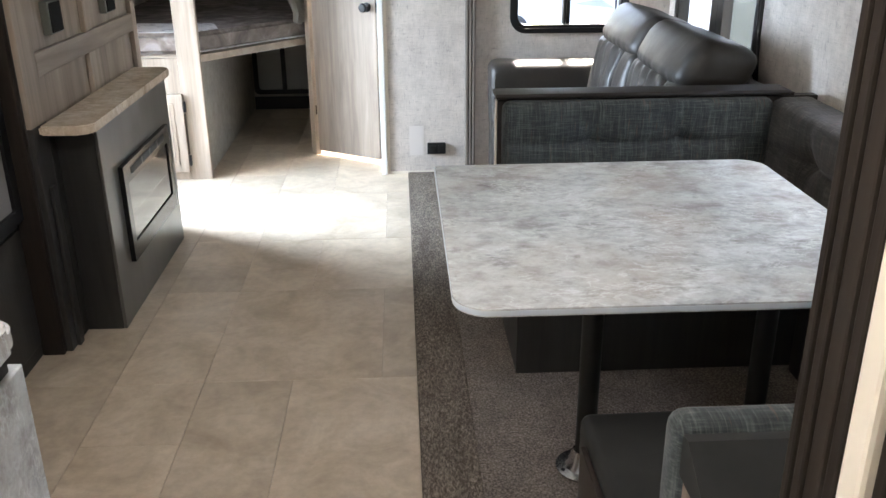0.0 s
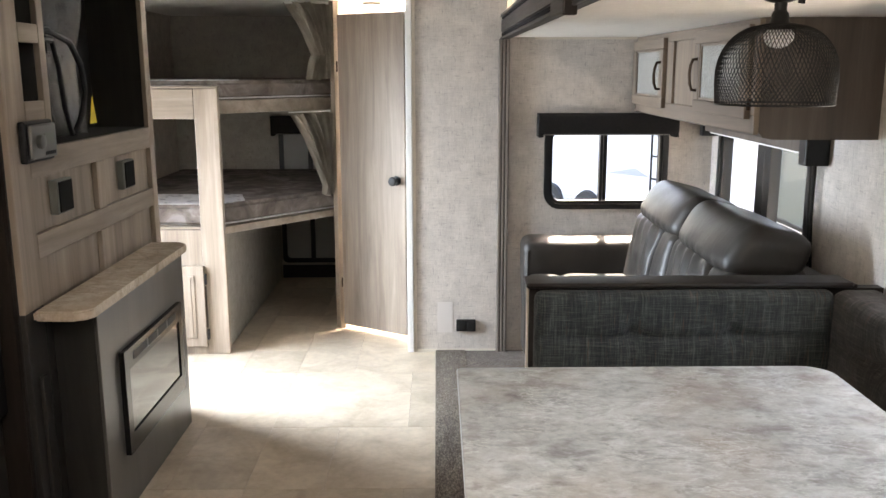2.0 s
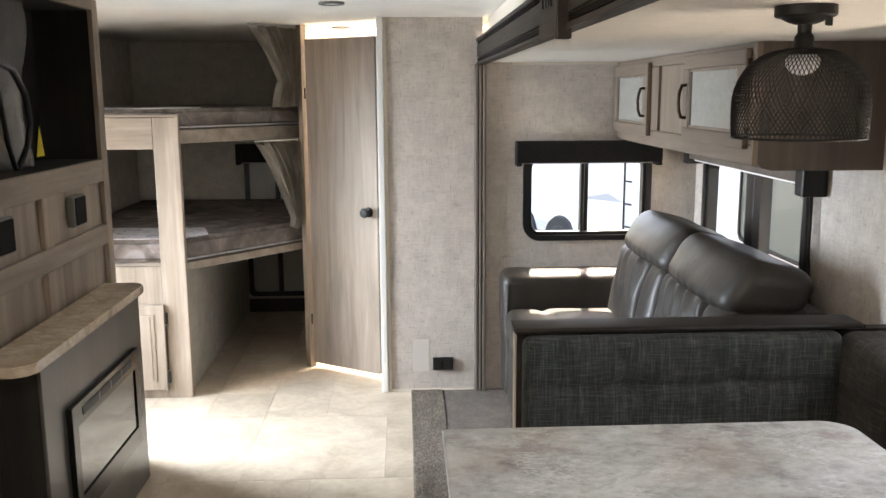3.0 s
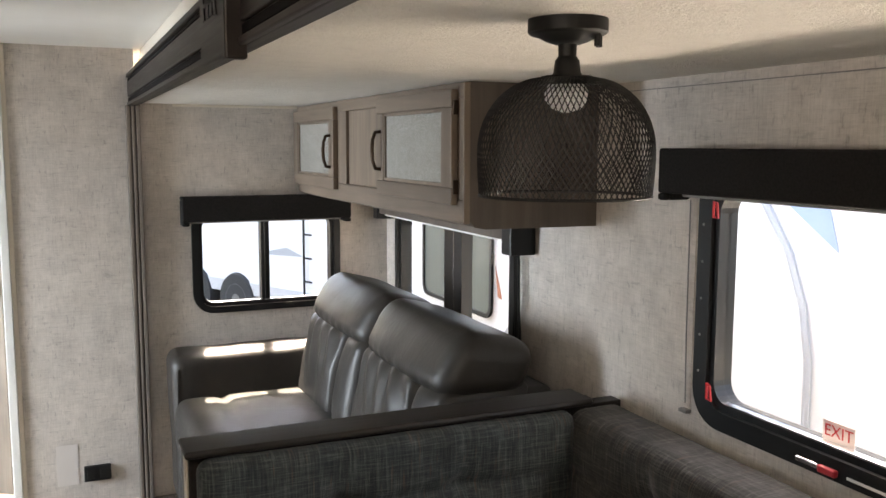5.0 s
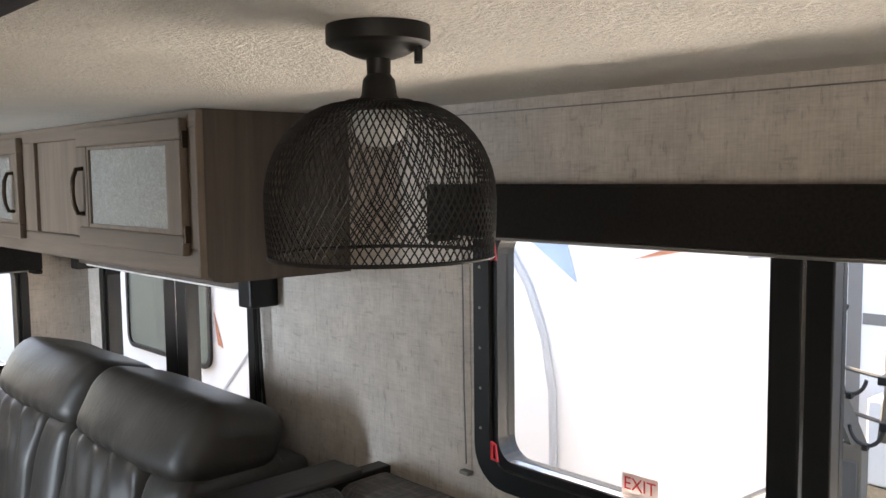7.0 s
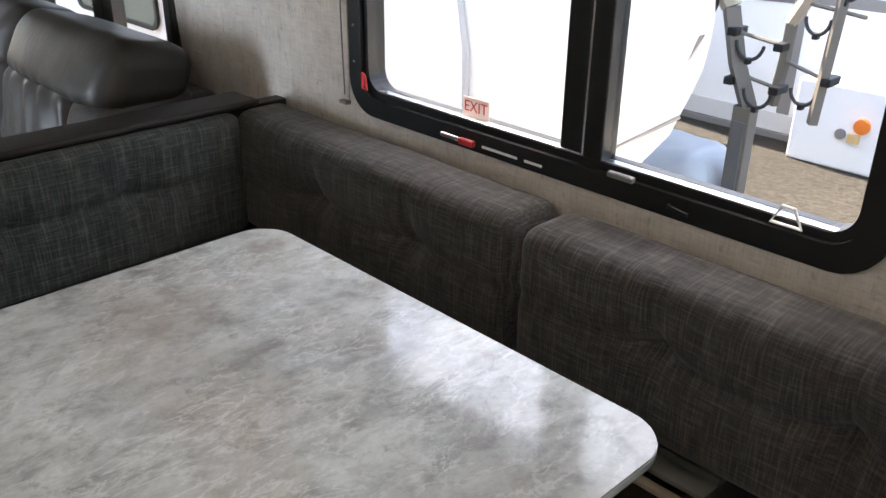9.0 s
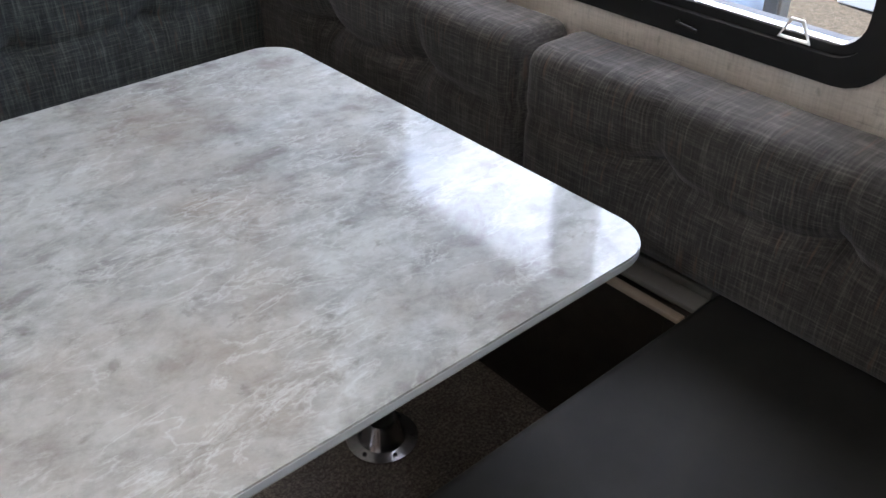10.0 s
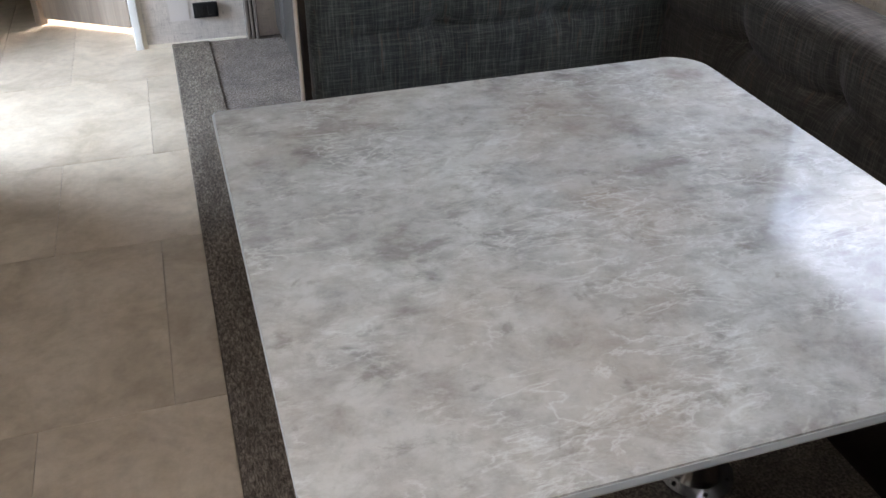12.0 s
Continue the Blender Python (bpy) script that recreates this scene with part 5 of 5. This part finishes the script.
def downlight(x, y):
    dl = thing("ceiling_light", (x, y, CEIL), "small round recessed ceiling light", "ceiling light", "ceiling lights")
    part("rim", ring(B(), [(x + 0.055 * math.cos(a * math.pi / 16), y + 0.055 * math.sin(a * math.pi / 16)) for a in range(32)],
                     [(x + 0.042 * math.cos(a * math.pi / 16), y + 0.042 * math.sin(a * math.pi / 16)) for a in range(32)], CEIL - 0.010, CEIL, "z"), SILVER, dl)
    part("lens", lathe(B(), [(0.0415, -0.001), (0.0415, -0.006)], (x, y, CEIL), 24), WHITE_TRIM, dl)


downlight(-0.155, 4.55)
downlight(-0.21, 5.90)

# ---------------------------------------------------------------- outdoors
ground = B()
bmesh.ops.create_grid(ground, x_segments=4, y_segments=4, size=400)
bmesh.ops.translate(ground, verts=ground.verts, vec=(0, 0, -0.78))
solo("ground", ground, GRAVEL, "dark brown gravel lot", "ground", "structure")


def trailer(name, m, length, width, label, shear=0.0, decals=(), windows=(), wheels=0.62, h0=0.45, hitch=True):
    """A parked travel trailer: length along its own x from the nose at x = 0; its near side at y = 0; m places it."""
    t = thing(name, m.translation, label, "trailer", "parked trailers")

    def add(nm, bm, material, parent=None, lab="", smooth=False):
        for v in bm.verts:
            v.co.x += shear * v.co.y
        bm.transform(m)
        return part(nm, bm, material, parent or t, lab, smooth)
    h1 = 3.05
    side = [(1.15, h0), (length, h0), (length, h1 - 0.1), (length - 0.15, h1), (1.5, h1), (0.95, h1 - 0.12), (0.50, h1 - 0.45), (0.20, h1 - 0.75), (0.06, 2.10), (-0.005, 1.95), (-0.024, 1.82), (-0.021, 1.73), (-0.008, 1.64), (0.025, 1.544), (0.084, 1.392), (0.155, 1.30), (0.30, 1.12), (0.50, 0.92), (0.80, 0.68)]
    body = prism(B(), side, 0.0, width, "y")
    wall = add("body", body, GELCOAT, None, "white gelcoat body", True)
    add("nose_trim", tube(B(), [(1.20, -0.006, h0 + 0.12), (1.12, -0.006, 0.8), (1.085, -0.006, 1.05), (1.08, -0.006, 1.274), (1.084, -0.006, 1.519), (1.124, -0.006, 1.729), (1.206, -0.006, 1.931), (1.351, -0.006, 2.13), (1.55, -0.006, 2.36), (1.95, -0.006, 2.78)], 0.022, 8), GREYGEL, wall, "grey corner moulding", True)
    add("nose_seam", tube(B(), [(1.0, -0.002, 0.81), (0.283, -0.004, 1.304), (0.052, -0.004, 1.466)], 0.007, 6), GREY, wall, "thin dark bottom seam")
    add("skirt", boxed(1.2, -0.012, h0, length - 0.02, -0.001, h0 + 0.16, 0.004), SOFTGREY, wall)
    for x0, x1, z0, z1 in windows:
        w = add("window", ring(B(), rounded(x0, z0, x1, z1, 0.09), rounded(x0 + 0.03, z0 + 0.03, x1 - 0.03, z1 - 0.03, 0.07), -0.03, -0.002, "y"), BLACK, wall)
        add("pane", prism(B(), rounded(x0 + 0.03, z0 + 0.03, x1 - 0.03, z1 - 0.03, 0.07), -0.016, -0.004, "y"), TINTED, w, "smoked window pane")
    for pts, material in decals:
        add("decal", prism(B(), pts, -0.006, -0.001, "y"), material, wall)
    cx = length * wheels
    for dx in (-0.45, 0.45):
        wh = add("wheel", lathe(B(), [(0.2, 0.20), (0.34, 0.20), (0.36, 0.16), (0.36, 0.0), (0.34, -0.04), (0.22, -0.04)], (cx + dx, 0, 0.36), 28, "y"), RUBBER, None, "", True)
        add("rim", lathe(B(), [(0.05, -0.045), (0.12, -0.035), (0.19, -0.03), (0.215, -0.042), (0.215, 0.04)], (cx + dx, 0, 0.36), 20, "y"), SILVER, wh, "silver wheel rim", True)
    add("axle_beam", boxed(cx - 0.8, 0.3, 0.30, cx + 0.8, width - 0.3, 0.449, 0.01), BLACK)
    if not hitch:
        return t
    add("tongue", boxed(-1.0, width / 2 - 0.06, 0.40, 1.3, width / 2 + 0.06, 0.449, 0.006), BLACK)
    add("jack", lathe(B(), [(0.04, 0.0), (0.04, 1.0)], (-0.7, width / 2, 0.0), 14), SILVER)
    return t


GZ = -0.78
MIRROR = Matrix(((0, 1, 0, 0), (1, 0, 0, 0), (0, 0, 1, 0), (0, 0, 0, 1)))   # own x runs along the world's y
trailer("parked_trailer", Matrix.Translation((2.9, 2.72, GZ)) @ MIRROR, 9.5, 2.3, "white travel trailer with a rounded nose and grey mouldings", 0.6,
        decals=(([(1.236, 2.134), (1.42, 2.36), (1.10, 2.36), (1.023, 2.141), (0.965, 1.959)], BLUE), ([(0.713, 2.066), (0.499, 2.134), (0.36, 2.15), (0.497, 2.107)], RUST),
                ([(0.281, 2.094), (0.281, 2.118), (0.157, 2.134), (0.157, 2.112)], GREYGEL), ([(0.0, 1.755), (0.022, 1.745), (0.053, 1.654)], GREY),
                ([(3.727, 1.035), (3.70, 1.035), (3.33, 1.365), (3.355, 1.365)], GREYGEL), ([(3.76, 1.553), (3.66, 1.338), (3.72, 1.35)], RUST)),
        windows=((3.79, 5.0, 1.18, 1.98),), hitch=False)
back = trailer("parked_trailer", Matrix.Translation((7.4, -2.5, GZ)) @ MIRROR, 9.0, 2.3, "white travel trailer with grey bands and a dark window", 0.0,
        decals=(([(0.9, 1.17), (6.85, 1.15), (6.85, 1.24), (0.9, 1.25)], GREY), ([(6.98, 1.13), (8.5, 1.08), (8.5, 1.17), (6.98, 1.22)], GREY), ([(6.86, 0.07), (6.97, 0.07), (6.97, 3.0), (6.86, 3.0)], GREY)),
        windows=((7.03, 7.60, 1.47, 2.25), (5.0, 5.8, 1.6, 2.3)), wheels=0.3, h0=0.06, hitch=False)
part("dark_sill", boxed(7.37, 4.2, GZ, 7.3985, 6.4, -0.725, 0.003), GREY, back, "dark lower sill")
part("window_graphic", prism(B(), [(4.70, 0.90), (4.92, 0.85), (5.0, 0.95), (4.80, 1.04)], 7.366, 7.369, "x"), RED, back, "red graphic behind the glass")
box = part("front_box", boxed(7.0, 2.9, GZ, 7.3985, 4.155, -0.12, 0.02), GELCOAT, back, "white moulded box")
part("orange_cap", lathe(B(), [(0.06, 0.0), (0.06, -0.03), (0.02, -0.034)], (7.0, 3.60, -0.40), 20, "x"), mat("orange_plastic", (0.80, 0.20, 0.03), 0.5), box, "orange round cap", True)
part("dark_fitting", lathe(B(), [(0.04, 0.0), (0.04, -0.025)], (7.0, 3.75, -0.49), 16, "x"), GREY, box, "", True)
part("pale_fitting", boxed(6.97, 3.60, -0.54, 7.0, 3.69, -0.47, 0.005), mat("pale_amber_plastic", (0.6, 0.42, 0.2), 0.5), box)
across = trailer("parked_trailer", pose(1.15, 14.9, GZ, 0, 0, -64), 9.0, 2.3, "white travel trailer with tandem wheels across the lot", 0.0,
        decals=(([(1.3, 1.5), (3.0, 1.75), (1.6, 1.7)], GREYGEL), ([(3.0, 1.0), (3.9, 1.03), (3.6, 1.12)], GREYGEL), ([(4.10, 0.82), (4.36, 0.82), (4.36, 0.93), (4.10, 0.93)], RED)), windows=((4.6, 5.2, 1.6, 2.1),), wheels=0.24)
ladder = B()
for lx in (3.98, 4.22):
    tube(ladder, [(lx, -0.03, 0.5), (lx, -0.06, 0.6), (lx, -0.06, 2.9), (lx, -0.01, 3.0)], 0.014, 6)
for i in range(8):
    tube(ladder, [(3.98, -0.06, 0.75 + 0.28 * i), (4.22, -0.06, 0.75 + 0.28 * i)], 0.012, 6)
ladder.transform(pose(1.15, 14.9, GZ, 0, 0, -64))
part("ladder", ladder, BLACKMETAL, across, "black roof ladder")
trailer("parked_trailer", Matrix.Translation((-7.2, 1.0, GZ)) @ Matrix(((0, -1, 0, 0), (1, 0, 0, 0), (0, 0, 1, 0), (0, 0, 0, 1))), 9.0, 2.3, "white travel trailer facing the entry side", 0.0, windows=((3.0, 3.8, 1.5, 2.2),))

# hidden behind the first trailer; added only to cast shade on the gravel
trailer("parked_trailer", Matrix.Translation((5.5, 5.8, GZ)) @ MIRROR, 9.0, 1.6, "unseen white trailer added to shade the gravel", 0.0, windows=((4.0, 4.8, 1.5, 2.2),))

# folding bike rack that stands between the trailers
rack = thing("bike_rack", (4.0, 3.08, GZ), "grey steel folding bike rack with rubber cradles", "bike rack")
STEEL = mat("weathered_steel", (0.15, 0.13, 0.105), 0.55, 0.0)
BARE = mat("pale_steel_sleeve", (0.40, 0.33, 0.24), 0.5, 0.0)
part("foot", boxed(3.85, 2.92, GZ, 4.15, 3.24, GZ + 0.06, 0.01), BLACKMETAL, rack)
part("post", boxed(3.96, 3.035, GZ + 0.0605, 4.04, 3.125, 0.45, 0.006), STEEL, rack)
part("post_plate", boxed(3.95, 3.05, -0.05, 3.9595, 3.11, 0.38, 0.003), SILVER, rack, "bright bolted plate")
part("mast", tube(B(), [(4.0, 3.071, 0.444), (4.0, 3.157, 0.63), (4.0, 3.226, 0.871)], 0.045, 4), STEEL, rack)
part("mast_sleeve", tube(B(), [(4.0, 3.226, 0.872), (4.0, 3.324, 1.042)], 0.046, 6), BARE, rack, "pale bare sleeve")
part("mast_head", tube(B(), [(4.0, 3.324, 1.044), (4.0, 3.412, 1.271)], 0.038, 4), STEEL, rack)
part("mast", tube(B(), [(4.03, 2.974, 0.47), (4.03, 2.953, 0.676), (4.03, 2.951, 0.836)], 0.028, 6), STEEL, rack)
part("mast_sleeve", tube(B(), [(4.03, 2.953, 0.837), (4.03, 2.842, 1.065)], 0.031, 6), BARE, rack, "pale bare sleeve")
part("mast_head", tube(B(), [(4.03, 2.842, 1.066), (4.03, 2.733, 1.34)], 0.026, 6), STEEL, rack)
part("hanging_bar", tube(B(), [(3.97, 2.715, 1.214), (3.97, 2.756, 0.441)], 0.026, 4), STEEL, rack)
part("cross_bar", tube(B(), [(4.0, 3.134, 0.584), (4.03, 2.951, 0.544)], 0.009, 6), STEEL, rack)
part("cross_bar", tube(B(), [(4.0, 3.169, 0.768), (4.03, 2.962, 0.733)], 0.009, 6), STEEL, rack)
part("cross_bar", tube(B(), [(4.03, 2.962, 0.676), (3.97, 2.715, 0.63)], 0.009, 6), STEEL, rack)
part("cross_bar", tube(B(), [(4.03, 2.905, 0.928), (3.97, 2.624, 0.911)], 0.009, 6), STEEL, rack)
part("cross_bar", tube(B(), [(4.0, 3.238, 0.894), (3.98, 3.284, 0.899)], 0.009, 6), STEEL, rack)


def cradle(y, z, r, a0, a1):
    """A rubber hook of radius r, open at the top."""
    hook = part("cradle", tube(B(), [(3.97, y + r * 0.8 * math.cos(radians(a)), z + r * math.sin(radians(a))) for a in range(a0, a1 + 1, 15)], 0.0085, 6), RUBBER, rack, "black rubber cradle", True)
    part("cradle_clamp", boxed(3.955, y - 0.012, z - r - 0.02, 3.99, y + 0.012, z - r + 0.008, 0.004), BLACKMETAL, hook)


for y, z, r, a0, a1 in ((3.341, 0.888, 0.073, 100, 350), (3.094, 0.745, 0.084, 190, 360), (3.025, 0.539, 0.084, 175, 365), (2.819, 0.584, 0.073, 175, 365),
                        (2.813, 0.882, 0.067, 180, 360), (2.721, 1.042, 0.078, 200, 380), (3.18, 1.065, 0.09, 200, 360)):
    cradle(y, z, r, a0, a1)
for y, z in ((3.18, 0.773), (3.163, 0.556), (2.956, 0.739), (2.945, 0.55), (2.847, 1.06), (2.727, 0.63)):
    part("clamp", boxed(3.945, y - 0.022, z - 0.018, 4.055, y + 0.022, z + 0.018, 0.005), BLACKMETAL, rack)
clutter = thing("tarp_heap", (4.05, 3.25, GZ), "crumpled grey tarp over stored goods", "tarp")
part("cloth", rbox(B(), (3.75, 3.15, GZ), (4.35, 3.70, 0.17), 0.16, (14, 14, 8), lambda p: Vector((p.x + 0.04 * noise.noise(p * 4.2), p.y + 0.02 * noise.noise(p * 5), p.z if p.z < GZ + 0.05 else p.z + 0.07 * noise.noise(p * 3.4)))), GREYGEL, clutter, "", True)
bucket = thing("gas_bottle", (3.7, 2.98, GZ), "grey plastic gas bottle cover on the ground", "gas bottle")
part("cover", lathe(B(), [(0.15, 0), (0.16, 0.1), (0.16, 0.60), (0.15, 0.72), (0.10, 0.80), (0.02, 0.82)], (3.7, 2.98, GZ), 26), GREYGEL, bucket, "", True)

# ---------------------------------------------------------------- floor pieces, last
TILE_MESH = {}


def tile(x0, y0, x1, y1):
    w, l = round(x1 - x0, 4), round(y1 - y0, 4)
    if (w, l) not in TILE_MESH:
        TILE_MESH[w, l] = as_mesh("tile", rbox(B(), (-w / 2 + 0.0008, -l / 2 + 0.0008, -0.006), (w / 2 - 0.0008, l / 2 - 0.0008, 0), 0.0006), FLOOR)
    ob = new("tile", TILE_MESH[w, l])
    ob.parent = floor
    ob.location = ((x0 + x1) / 2, (y0 + y1) / 2, 0)


# bands across the aisle that split in turn near and far from the slide
bands = [YB, -0.78, -0.05, 0.68, 1.40, 2.13, 2.86, 3.61, 4.20, 4.93, 5.66, 6.39, YF]
for i, (y0, y1) in enumerate(zip(bands, bands[1:])):
    split = (-0.265, 0.042)[i % 2 == 0]
    tile(-0.57, y0, split, y1)
    tile(split, y0, 0.165, y1)
    half = (y0 + y1) / 2
    tile(-0.875, y0, -0.57, half)
    tile(-0.875, half, -0.57, y1)
    split = (-1.485, -1.18)[i % 2]
    tile(XL, y0, split, y1)
    tile(split, y0, -0.875, y1)
for (x0, x1) in ((0.165, 0.60),):
    tile(x0, YB, x1, -0.2)
    tile(x0, -0.2, x1, 0.898)
    tile(x0 + 0.2, 5.31, x1, 6.2)
    tile(x0, 6.2, x1, YF)
